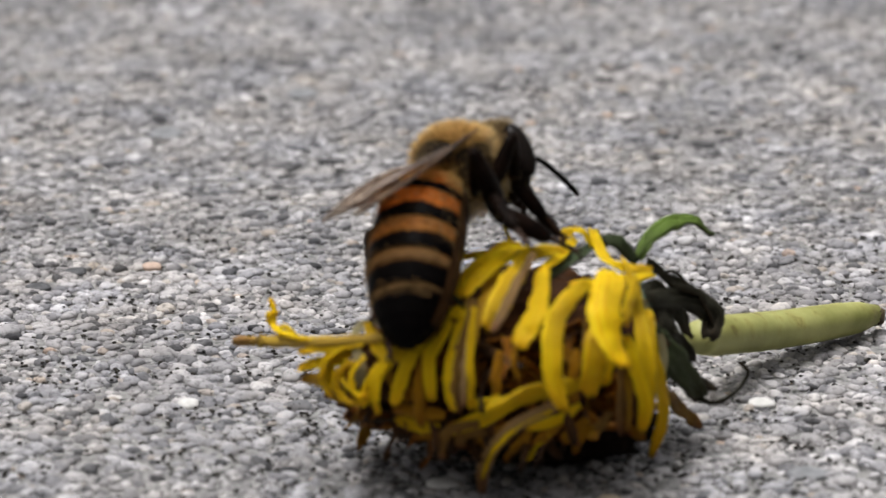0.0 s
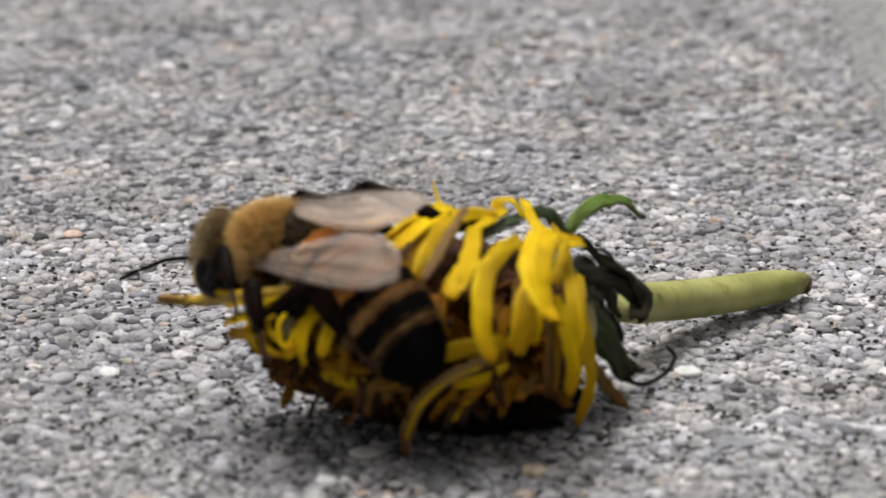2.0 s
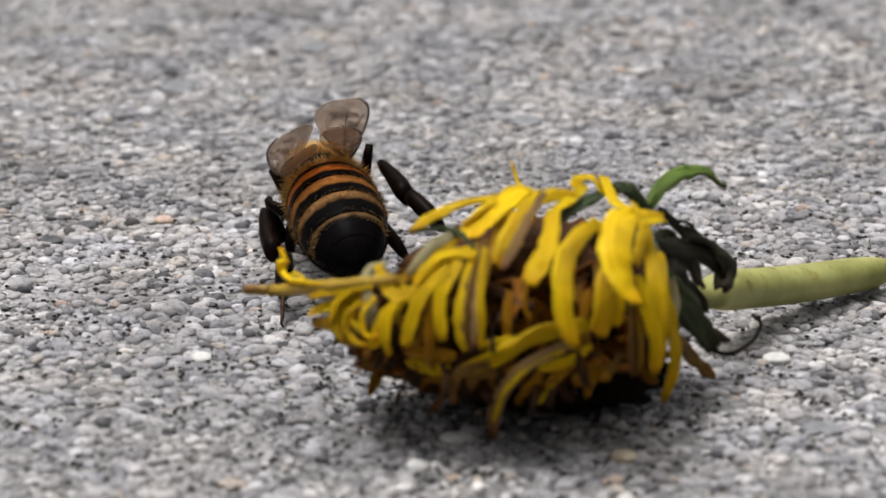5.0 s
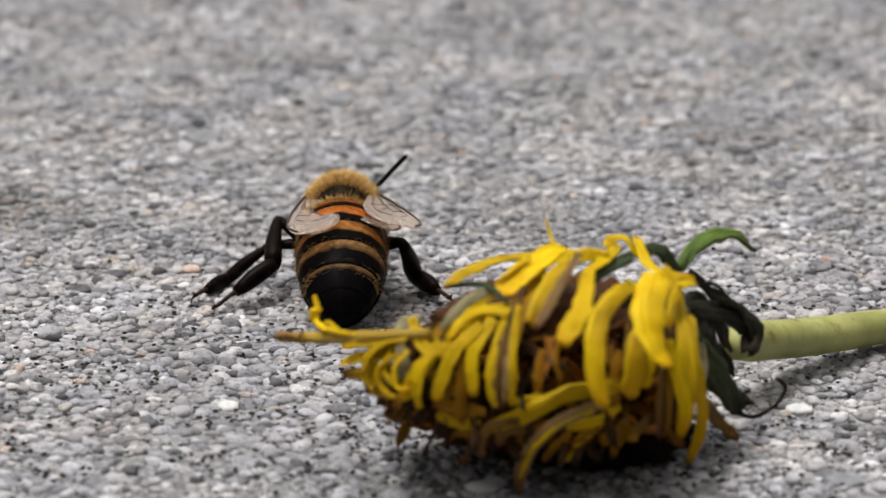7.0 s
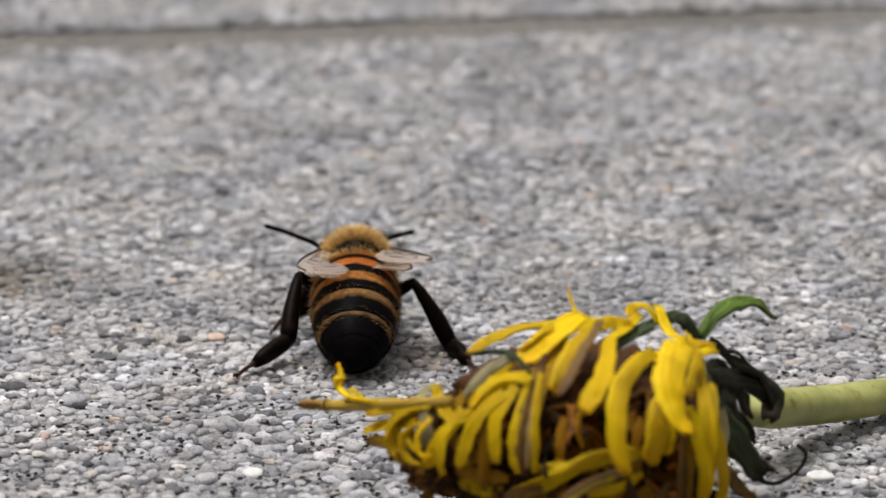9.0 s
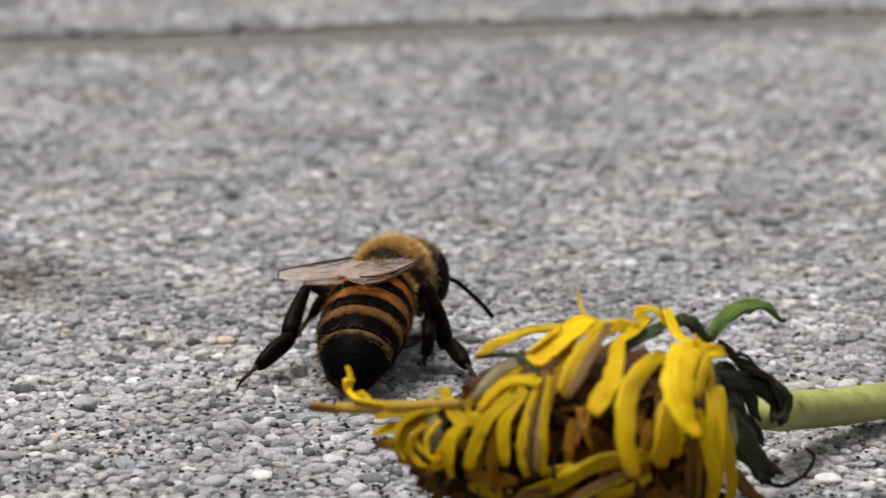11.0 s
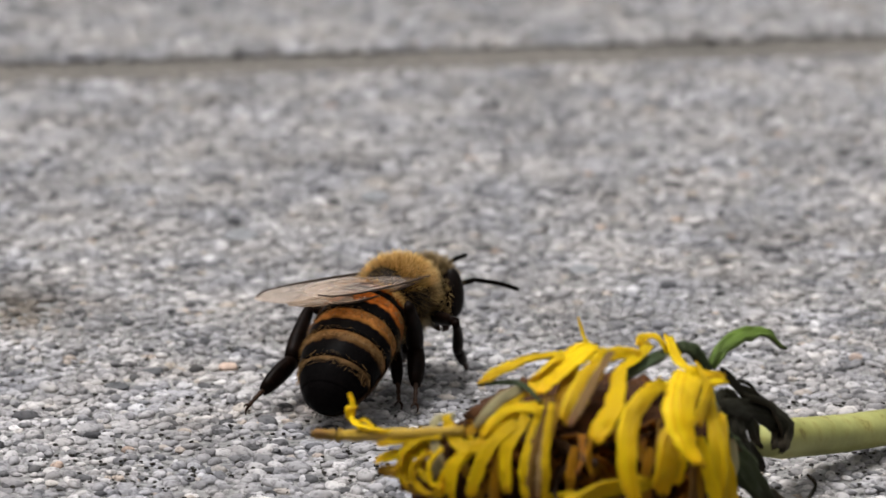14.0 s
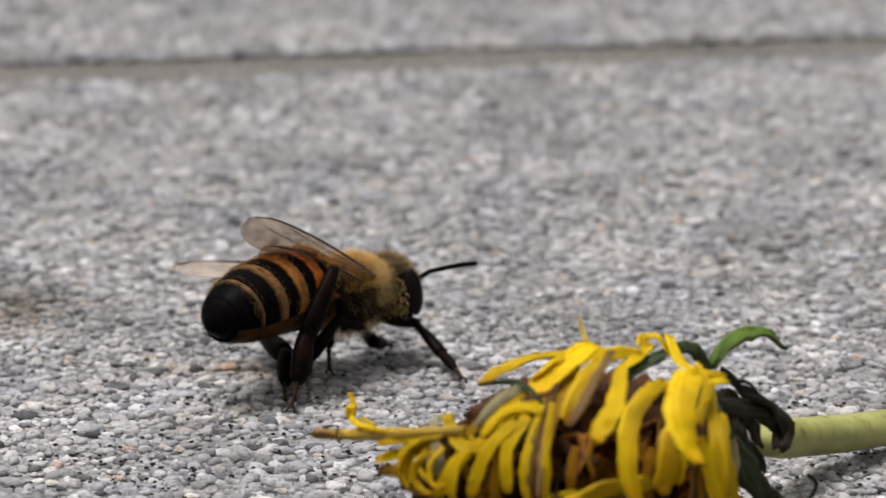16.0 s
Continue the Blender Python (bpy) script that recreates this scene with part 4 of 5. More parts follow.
# abdomen: overlapping tergites round a slightly drooping axis
AB_AT = Vector((0, -1.5, -0.05))
AB_LEN = 7.0
AB_S = (0.0, 0.06, 0.14, 0.26, 0.42, 0.58, 0.72, 0.84, 0.93, 0.98, 1.0)
AB_R = (0.95, 1.5, 1.74, 1.87, 1.91, 1.85, 1.66, 1.34, 0.95, 0.55, 0.05)


def ab_radius(s):
    return float(np.interp(s, AB_S, AB_R)) * 0.5 + 0.25 * float(np.interp(s - 0.035, AB_S, AB_R)) + 0.25 * float(np.interp(s + 0.035, AB_S, AB_R))


def ab_centre(s):
    return np.array((0.0, -AB_LEN * s, 0.12 * math.sin(math.pi * s) - 0.55 * s * s))


abdomen = part("abdomen", mesh_of("abdomen", *tube([ab_centre(s) for s in np.linspace(0.0, 0.97, 16)], [ab_radius(s) * 0.93 for s in np.linspace(0.0, 0.97, 16)], 24, 0.88)[:2], CHITIN), bee, "orange and black banded abdomen")
CUTS = (0.02, 0.19, 0.37, 0.55, 0.73, 0.88, 1.0)
for i in range(6):
    s0, s1 = CUTS[i] - (0.02 if i else 0), min(1.0, CUTS[i + 1] + 0.012)
    rows = np.linspace(s0, s1, 12)
    rad = [ab_radius(s) * ((0.985 + 0.035 * k / 11) if i < 4 else 0.99 + 0.015 * k / 11 if i < 5 else 1.0) for k, s in enumerate(rows)]
    v, f, u = tube([ab_centre(s) for s in rows], rad, 40, 0.88)
    part("tergite", mesh_of("tergite", v, f[:-2] + f[-1:], BANDS[i], u), abdomen, ("orange plate with thin black rim", "orange plate with black rim", "tan-orange plate with broad black rim", "dim tan and black plate", "black plate with faint tan edge", "glossy black tail plate")[i])


# the belly: five dark brown overlapping plates between the edges of the tergites
STERNITE = simple("sternite_chitin", (0.012, 0.006, 0.003), (0.075, 0.034, 0.012), 900, 0.45, 0.03)
for lo, hi in zip(CUTS[:5], CUTS[1:6]):
    v = []
    for s in np.linspace(lo, hi + 0.02, 7):
        for w in np.linspace(1.12 * math.pi, 1.88 * math.pi, 17):
            out = ab_radius(s) * (1.012 + 0.02 * (s - lo) / (hi - lo))
            v.append(ab_centre(s) + np.array((math.cos(w), 0.0, math.sin(w) * 0.88)) * out)
    f = [(17 * i + k, 17 * i + k + 1, 17 * i + k + 18, 17 * i + k + 17) for i in range(6) for k in range(16)]
    part("sternite", mesh_of("sternite", v, f, STERNITE), abdomen, "dark brown belly plate")


def ab_sample(lo, hi, where):
    def sample(rng):
        while True:
            s, w = rng.uniform(lo, hi), rng.uniform(0, 2 * math.pi)
            if where(s, w):
                d = np.array((math.cos(w), 0.0, math.sin(w) * 0.88))
                return ab_centre(s) + d * ab_radius(s), d
    return sample


part("fur_band", mesh_of("fur_band", *hairs(1000, ab_sample(0.02, 0.14, lambda s, w: math.sin(w) > -0.3), 0.5, 0.014, (0, -0.5, 0.1), 0.3, 41), GOLD_HAIR), abdomen, "tan fur at the waist")
part("fringe", mesh_of("fringe", *hairs(500, ab_sample(0.04, 0.5, lambda s, w: -0.45 < math.sin(w) < 0.1), 0.3, 0.009, (0, -0.9, 0), 0.25, 42), SIDE_HAIR), abdomen, "brownish fringe along the sides")
part("band_fur", mesh_of("pile", *hairs(1700, ab_sample(0.18, 0.82, lambda s, w: math.sin(w) > 0 and (min(abs(s - c - 0.035) for c in CUTS[1:5]) < 0.04)), 0.24, 0.010, (0, -1.4, 0), 0.25, 43), hair_material("tan_pile", (0.16, 0.09, 0.03), (0.4, 0.24, 0.095))), abdomen, "short tan pile on the bands")


part("tail_fur", mesh_of("tail_fur", *hairs(900, ab_sample(0.55, 0.97, lambda s, w: True), 0.16, 0.009, (0, -1.2, 0), 0.3, 44), hair_material("dark_pile", (0.003, 0.002, 0.0015), (0.022, 0.013, 0.007), 0.02)), abdomen, "short dark pile on the tail")


def wing_outline(v, length, lead, trail):
    """Leading and trailing edges at v from root to tip of a right wing that points back along -y."""
    round_off = math.sqrt(max(0.0, 1 - max(0.0, (v - 0.72) / 0.28) ** 2))
    mid = -0.12 * length * v * v * 0.5
    return mid + lead * (0.25 + 0.75 * math.sin(math.pi * min(0.5, v * 0.62))) * round_off, mid - trail * (0.12 + 0.88 * math.sin(math.pi * 0.5 * min(1, v * 1.45)) ** 1.4) * round_off


def wing_meshes(name, length, lead, trail, side):
    rows, cols, th = 22, 8, 0.012
    verts, faces = [], []
    for lay in (th, -th):
        for i in range(rows + 1):
            v = i / rows
            a, b = wing_outline(min(v, 0.9995), length, lead, trail)
            for k in range(cols + 1):
                x = a + (b - a) * k / cols
                z = lay + 0.05 * math.sin(k * 2.2) * math.sin(v * 3) + 0.10 * noise.noise(Vector((x * 0.6, v * 4, length)))
                verts.append((x * side, -v * length, z))
    m, c = (rows + 1) * (cols + 1), cols + 1
    for i in range(rows):
        for k in range(cols):
            a = i * c + k
            faces += [(a, a + 1, a + c + 1, a + c), (m + a, m + a + c, m + a + c + 1, m + a + 1)]
    ring = list(range(c)) + [i * c + cols for i in range(1, rows + 1)] + [rows * c + k for k in range(cols - 1, -1, -1)] + [i * c for i in range(rows - 1, 0, -1)]
    faces += [(b, a, m + a, m + b) for a, b in zip(ring, ring[1:] + ring[:1])]
    membrane = mesh_of(name, verts, faces, WING)

    def at(v, k):
        a, b = wing_outline(min(v, 0.98), length, lead, trail)
        return ((a + (b - a) * k) * side, -v * length, 0.03)
    lines = [([(0.0, 0.02), (0.3, 0.0), (0.6, 0.0), (0.86, 0.0), (0.97, 0.2)], 0.1), ([(0.0, 0.2), (0.25, 0.2), (0.5, 0.18), (0.72, 0.1)], 0.042),
             ([(0.02, 0.4), (0.25, 0.45), (0.5, 0.42), (0.75, 0.4), (0.85, 0.35)], 0.035), ([(0.02, 0.6), (0.3, 0.75), (0.55, 0.8), (0.72, 0.72)], 0.035),
             ([(0.38, 0.2), (0.42, 0.45), (0.46, 0.78)], 0.028), ([(0.56, 0.17), (0.6, 0.42)], 0.028), ([(0.66, 0.12), (0.74, 0.4), (0.7, 0.72)], 0.028), ([(0.5, 0.42), (0.58, 0.6), (0.66, 0.74)], 0.026)]
    tubes = []
    for pts, r in lines:
        p = spline([at(v, k) for v, k in pts], 10)
        tubes.append(tube(p, [0.62 * r * (1 - 0.4 * i / 10) for i in range(11)], 5))
    v, f, _ = joined(*tubes)
    return membrane, mesh_of("wing_vein", v, f, VEIN)


wings = []
for s in (-1, 1):
    for name, ln, ld, tr, base, extra in (("fore_wing", 7.4, 0.55, 1.65, (1.3, 0.5, 0.85), 0.0), ("hind_wing", 5.3, 0.42, 1.3, (1.3, -0.2, 0.75), -4.0)):
        a, b = wing_meshes(name, ln, ld, tr, s)
        w = part(name, a, bee, "clear smoky veined wing")
        part("wing_vein", b, w, "dark brown wing veins")
        wings.append((w, s, base, extra))


def limb(points, radii, flat, bristles, seed, material):
    line = spline(points, len(radii) - 1)
    v, f, _ = tube(line, radii, 12, flat)

    def sample(rng):
        i = rng.uniform(0.1, 0.98) * (len(line) - 1)
        j = int(i)
        c, w = line[j] + (line[min(j + 1, len(line) - 1)] - line[j]) * (i - j), rng.uniform(0, 2 * math.pi)
        d = np.array((math.cos(w), 0, flat * math.sin(w)))
        return c + d * radii[j] * 0.95, d / np.linalg.norm(d)
    hv, hf = hairs(bristles, sample, 0.22, 0.008, (0, 0.6, 0), 0.3, seed)
    return mesh_of("limb", v, f, material), mesh_of("bristles", hv, hf, LEG_HAIR)


LEGS = {"front": (2.4, 2.4, 2.8), "mid": (2.1, 2.3, 2.9), "hind": (2.7, 3.2, 3.4)}
HIPS = {"front": (0.75, 1.1, -1.15), "mid": (0.95, 0.1, -1.3), "hind": (1.05, -0.95, -1.2)}
WIDE = {"front": 0.8, "mid": 0.95, "hind": 1.28}
legs = {}
for kind, (fe, ti, ta) in LEGS.items():
    k = WIDE[kind]
    shapes = {
        "femur": limb([(0, 0, 0), (0, fe * 0.5, 0.05), (0, fe, 0)], [0.2, 0.27, 0.31, 0.32, 0.31, 0.28, 0.24, 0.2], 0.8, 50, 51, LEG),
        "tibia": limb([(0, 0, 0), (0, ti * 0.5, 0.06), (0, ti, 0)], [0.22, 0.25 * k, 0.28 * k, 0.32 * k, 0.36 * k, 0.38 * k, 0.38 * k, 0.33 * k], 0.8, 80, 52, LEG)}
    claw = [tube(spline([(0, ta * 0.93, 0), (0.16 * s, ta * 0.99, 0.05), (0.22 * s, ta * 1.05, -0.08)], 4), [0.07, 0.06, 0.05, 0.04, 0.02], 6) for s in (-1, 1)]
    foot = joined(tube(spline([(0, ta * 0.52, 0), (0, ta * 0.7, 0.03), (0, ta * 0.96, 0)], 9), [0.12, 0.1, 0.13, 0.09, 0.12, 0.085, 0.11, 0.08, 0.1, 0.07], 8), *claw)
    broad = limb([(0, -0.05, 0), (0, ta * 0.3, 0.03), (0, ta * 0.62, 0)], [0.3 * k, 0.34 * k, 0.36 * k, 0.36 * k, 0.34 * k, 0.29 * k, 0.2 * k], 0.8, 60, 53, LEG)
    claws = mesh_of("claw", foot[0], foot[1], FOOT)
    for s in (-1, 1):
        made = []
        for nm in ("femur", "tibia"):
            seg = part(nm, shapes[nm][0], bee, "dark brown leg segment")
            part("bristles", shapes[nm][1], seg)
            made.append(seg)
        seg = part("tarsus", broad[0], bee, "dark brown flattened foot segment")
        part("bristles", broad[1], seg)
        part("claw", claws, seg, "reddish-brown jointed foot with claws")
        made.append(seg)
        legs[kind + ("_l" if s < 0 else "_r")] = made


# ---- single stone grains of the near slab ----
_pebble_meshes = [mesh_np("stone_grain", v, f, PEBBLE) for v, f in FINE]
for i, (x, y, z, a, b, c, w, tx, ty) in enumerate(single):
    ob = part("stone_grain", _pebble_meshes[i % len(_pebble_meshes)], near_slab)
    ob.matrix_basis = mpose(x, y, z, math.degrees(ty), -math.degrees(tx), math.degrees(w)) @ Matrix.Diagonal((a, b, c, 1))


# single stones that stand out among the grains: place on the ground, size, colour
ODD = {"rust": simple("rust_stone", (0.4, 0.29, 0.23), (0.52, 0.39, 0.32), 1500, 0.6, 0.3), "white": simple("white_stone", (0.46, 0.45, 0.43), (0.64, 0.62, 0.6), 1500, 0.55, 0.3),
       "tan": simple("tan_stone", (0.36, 0.29, 0.21), (0.55, 0.46, 0.35), 1500, 0.6, 0.3), "dark": simple("dark_stone", (0.035, 0.035, 0.038), (0.1, 0.1, 0.105), 1500, 0.6, 0.3),
       "grey": simple("grey_stone", (0.13, 0.132, 0.14), (0.24, 0.24, 0.25), 1500, 0.6, 0.3)}
for i, (x, y, a, b, c, w, tone) in enumerate((
        (-10.2, 6.9, 0.46, 0.42, 0.26, 20, "rust"), (2.1, -20.5, 0.72, 0.5, 0.3, 5, "white"), (8.2, -22.4, 0.55, 0.45, 0.3, -10, "tan"), (14.7, -11.5, 0.62, 0.5, 0.26, 0, "white"),
        (-7.8, -11.3, 0.42, 0.45, 0.3, 30, "white"), (0.7, -23.3, 0.5, 0.4, 0.25, 0, "white"), (15.7, -19.5, 0.95, 0.7, 0.26, 10, "grey"), (-10.7, 28.7, 0.95, 1.1, 0.2, 0, "grey"),
        (-4.3, 36.0, 0.8, 1.0, 0.2, 0, "grey"), (-13.5, 6.3, 0.5, 0.42, 0.2, 0, "dark"), (5.9, 22.5, 0.75, 0.8, 0.2, 5, "grey"), (-14.9, 4.1, 0.6, 0.5, 0.2, 0, "dark"))):
    me = mesh_np("stone_grain", FINE[i % len(FINE)][0], FINE[i % len(FINE)][1], ODD[tone])
    ob = part("stone_grain", me, near_slab)
    ob.matrix_basis = mpose(x * _ct + y * _st, y * _ct - x * _st, 0.02, 0, 0, w - TURN) @ Matrix.Diagonal((a, b, c, 1))


# ---- what moves ----
FLOWER_ROWS = [
    (0, mpose(4.02, -17.99, 0.02, 2.1, -1.6, 0)),
    (0.5, mpose(4.11, -17.99, -0.02, 2.5, -1.5, 0)),
    (1, mpose(3.96, -17.99, 0.06, -2.1, -0.2, 0)),
    (1.5, mpose(3.99, -17.99, 0.00, -2.7, 0.5, 0)),
    (2, mpose(4.02, -17.99, -0.03, -2.6, 0.4, 0)),
    (2.5, mpose(4.01, -17.99, 0.04, -2.0, -0.2, 0)),
    (3, mpose(4.12, -17.99, 0.00, 1.4, -1.3, 0)),
    (3.5, mpose(4.02, -17.99, 0.15, -0.5, -3.1, 0)),
    (4, mpose(3.95, -17.99, 0.31, -1.1, -3.2, 0)),
    (6.5, mpose(3.96, -17.99, 0, 0, 0, 0)),
    (16, mpose(3.96, -17.99, 0, 0, 0, 0)),
]
# how far the bee's hind foot presses the quill of rolled petals down, in degrees
QUILL_ROWS = ((0, 0), (3.2, 0), (3.35, 28), (3.5, 52), (3.6, 66), (3.7, 36), (3.8, 6), (4, 0), (16, 0))
BEE_ROWS = [
    (0, mpose(2.66, -17.53, 11.33, 2.3, -37.9, -39.9)),
    (0.5, mpose(0.98, -16.75, 9.87, -15.3, -14.3, 4.4)),
    (1, mpose(0.01, -17.12, 9.46, -14.9, -10.4, 25.8)),
    (1.5, mpose(-1.15, -18.80, 7.95, -15.1, -27.6, 76.7)),
    (2, mpose(-1.07, -19.18, 7.64, -13.1, -33.0, 73.3)),
    (2.5, mpose(-3.10, -17.52, 7.65, -18.1, -20.8, 56.5)),
    (3, mpose(-2.34, -17.20, 8.64, -15.1, -16.4, 24.7)),
    (3.5, mpose(-2.01, -14.16, 7.52, -29.7, -14.3, 15.0)),
    (4, mpose(-2.28, -8.13, 5.72, -23.4, -22.7, 10.9)),
    (6.5, mpose(-4.21, 4.73, 2.66, -10.6, 0.5, 12.3)),
    (7, mpose(-3.59, 4.88, 3.18, -6.3, -1.6, 1.1)),
    (7.5, mpose(-3.31, 5.20, 3.38, -7.1, -3.0, -8.3)),
    (8, mpose(-3.21, 5.66, 3.22, -7.4, -6.5, -12.5)),
    (8.5, mpose(-3.01, 5.63, 3.23, -7.0, -4.2, -14.3)),
    (9, mpose(-4.05, 8.10, 2.86, -7.5, 0.2, 0.4)),
    (11.5, mpose(-2.40, 5.13, 3.45, -3.9, -8.0, -23.2)),
    (12, mpose(-2.12, 5.18, 3.44, -4.7, -8.5, -25.1)),
    (12.5, mpose(-2.70, 5.02, 3.51, -2.6, -13.0, -29.5)),
    (13, mpose(-2.39, 4.14, 4.00, -2.1, -3.6, -28.9)),
    (13.5, mpose(-2.46, 4.28, 4.09, -0.4, -4.6, -31.8)),
    (14, mpose(-2.70, 4.21, 4.15, -0.5, -6.3, -34.5)),
    (14.5, mpose(-3.97, 6.06, 3.61, -5.4, -7.5, -47.5)),
    (15, mpose(-4.44, 6.54, 3.22, -2.30, -2.70, -57.40)),
    (15.5, mpose(-4.74, 7.56, 3.27, -1.80, -2.80, -57.30)),
    (16, mpose(-4.90, 6.87, 3.47, 1.80, -4.00, -54.80)),
]
# how far the abdomen hangs and swings to its right, in degrees
TAIL_ROWS = {
    0: (42, -10), 0.5: (40, -5), 1: (33, -8), 1.5: (18, -42), 2: (18, -42), 2.5: (21, -20), 3: (44, 4), 3.5: (40, 0), 4: (24, -1), 6.5: (22, -2),
    7: (20, -1), 7.5: (23, 8), 8: (23, 8), 8.5: (23, 8), 9: (19, 0), 11.5: (21, 8), 12: (21, 9), 12.5: (23, 10), 13: (23, 9), 13.5: (22, 9),
    14: (23, 11), 14.5: (26, 13), 15: (-1, 20), 15.5: (-3, 21), 16: (-1, 15)}
# how far the root of the abdomen is arched up, in millimetres
TAIL_LIFT = {14: 0.15, 14.5: 0.44, 15: 0.9, 15.5: 1.0, 16: 0.95}
# where the joints of the legs are at the times of BEE_ROWS, in millimetres
KNEES = {}
KNEES['hind_l'] = [
    (-0.6, -18.5, 9.2), (-0.9, -20.4, 9.2), (-1.0, -21.2, 8.7), (-2.4, -20.9, 6.3), (-1.9, -21.5, 5.2), (-3.3, -21.3, 6.8), (-3.4, -21.1, 7.8), (-4.9, -14.7, 6.1), (-4.5, -7.7, 4.0),
    (-6.2, 1.4, 3.1), (-6.4, 5.7, 2.7), (-6.5, 5.9, 2.6), (-6.6, 5.4, 3.4), (-6.4, 6.2, 2.9), (-6.5, 5.3, 3.4), (-6.1, 5.1, 3.1), (-5.9, 5.0, 3.1), (-6.3, 5.4, 3.0),
    (-6.2, 4.7, 3.5), (-6.3, 4.6, 3.5), (-6.5, 4.7, 3.5), (-8.0, 5.4, 2.4), (-8.7, 7.3, 1.4), (-8.7, 6.3, 2.2), (-8.8, 8.1, 1.2)]
KNEES['hind_r'] = [
    (3.2, -21.0, 13.1), (2.7, -18.4, 11.9), (3.6, -18.1, 10.5), (1.9, -17.2, 9.7), (2.0, -17.7, 9.6), (0.7, -16.6, 9.0), (1.4, -17.9, 9.8), (-0.1, -13.3, 9.0), (-0.2, -10.1, 7.9),
    (-1.7, 6.0, 2.6), (-1.0, 1.7, 2.9), (-1.2, 2.0, 3.8), (-1.5, 2.4, 3.9), (-1.2, 2.3, 3.8), (-1.5, 5.2, 3.1), (-1.1, 1.7, 4.2), (-1.1, 1.7, 4.2), (-1.0, 1.6, 4.2),
    (-1.3, 0.6, 4.5), (-1.2, 0.7, 4.3), (-2.2, 0.6, 4.8), (-4.2, 2.3, 4.2), (-5.8, 3.7, 4.3), (-6.8, 4.7, 4.3), (-5.4, 3.9, 5.5)]
KNEES['mid_l'] = [
    (1.4, -19.0, 9.4), (-1.2, -18.4, 8.6), (-1.4, -19.5, 8.1), (-2.3, -20.7, 6.2), (-2.0, -21.0, 5.4), (-3.4, -20.0, 6.7), (-2.6, -19.7, 7.2), (-3.9, -16.4, 5.9), (-4.5, -7.7, 4.6),
    (-6.6, 5.7, 2.1), (-6.7, 4.8, 1.8), (-5.7, 4.9, 3.4), (-5.2, 4.6, 3.0), (-5.0, 5.1, 3.5), (-6.8, 8.5, 0.6), (-3.8, 5.4, 4.0), (-3.5, 5.8, 4.0), (-3.6, 5.8, 4.1),
    (-4.3, 5.1, 4.3), (-4.3, 5.4, 4.4), (-4.4, 5.3, 4.4), (-4.4, 8.4, 3.3), (-6.3, 8.7, 3.0), (-6.6, 9.5, 3.4), (-6.8, 9.0, 3.2)]
KNEES['mid_r'] = [
    (4.7, -17.9, 12.8), (1.4, -16.6, 10.7), (2.3, -15.1, 8.1), (-0.4, -16.8, 9.2), (-0.4, -17.2, 9.1), (-1.6, -15.7, 8.6), (-1.5, -14.9, 8.3), (0.3, -12.8, 7.5), (-0.3, -10.1, 5.9),
    (-2.6, 2.8, 1.7), (-1.9, 2.9, 2.3), (-1.6, 3.1, 2.5), (-1.5, 3.4, 2.4), (-1.3, 3.4, 2.4), (-2.5, 6.1, 1.9), (-0.7, 2.8, 2.7), (-0.4, 2.8, 2.7), (-1.1, 2.6, 3.2),
    (-1.2, 1.7, 3.2), (-0.9, 1.9, 3.4), (-2.7, 2.4, 4.4), (-3.4, 3.4, 3.4), (-5.1, 3.9, 2.5), (-6.0, 5.4, 2.4), (-5.3, 4.4, 3.0)]
KNEES['front_l'] = [
    (3.9, -18.9, 10.9), (-0.4, -14.3, 6.9), (-2.5, -15.4, 6.8), (-2.3, -21.0, 6.1), (-3.6, -20.3, 6.7), (-4.5, -15.3, 5.0), (-4.4, -15.5, 5.5), (-3.3, -12.9, 3.8), (-3.0, -6.5, 2.0),
    (-4.9, 7.6, 0.3), (-4.2, 7.8, 0.6), (-3.7, 8.2, 0.8), (-3.4, 8.7, 0.5), (-3.2, 8.7, 0.6), (-4.6, 11.1, 0.4), (-2.3, 8.3, 0.8), (-2.0, 8.3, 0.8), (-2.4, 8.2, 0.9),
    (-2.3, 7.5, 1.6), (-2.3, 7.6, 1.7), (-2.4, 7.5, 1.7), (-3.4, 9.2, 1.0), (-3.8, 9.6, 0.6), (-4.1, 10.5, 0.5), (-4.3, 9.9, 0.8)]
KNEES['front_r'] = [
    (4.6, -15.1, 10.4), (2.9, -13.7, 9.0), (1.0, -13.9, 7.2), (-2.5, -15.3, 6.3), (-2.4, -15.4, 6.7), (-3.7, -14.1, 5.5), (-1.1, -14.1, 6.2), (0.1, -12.0, 4.7), (0.1, -5.7, 3.4),
    (-3.0, 7.8, 0.3), (-2.2, 7.8, 0.7), (-1.8, 8.0, 0.9), (-1.7, 8.4, 0.8), (-1.7, 8.3, 0.7), (-2.6, 11.0, 0.4), (-0.7, 7.8, 1.3), (-0.2, 7.7, 1.3), (-0.7, 7.5, 1.5),
    (-0.7, 6.8, 1.9), (0.1, 6.6, 2.3), (-0.2, 2.5, 3.5), (-1.5, 8.0, 1.6), (-2.0, 8.3, 1.4), (-2.1, 9.1, 1.4), (-2.0, 8.3, 1.7)]
ANKLES = {}
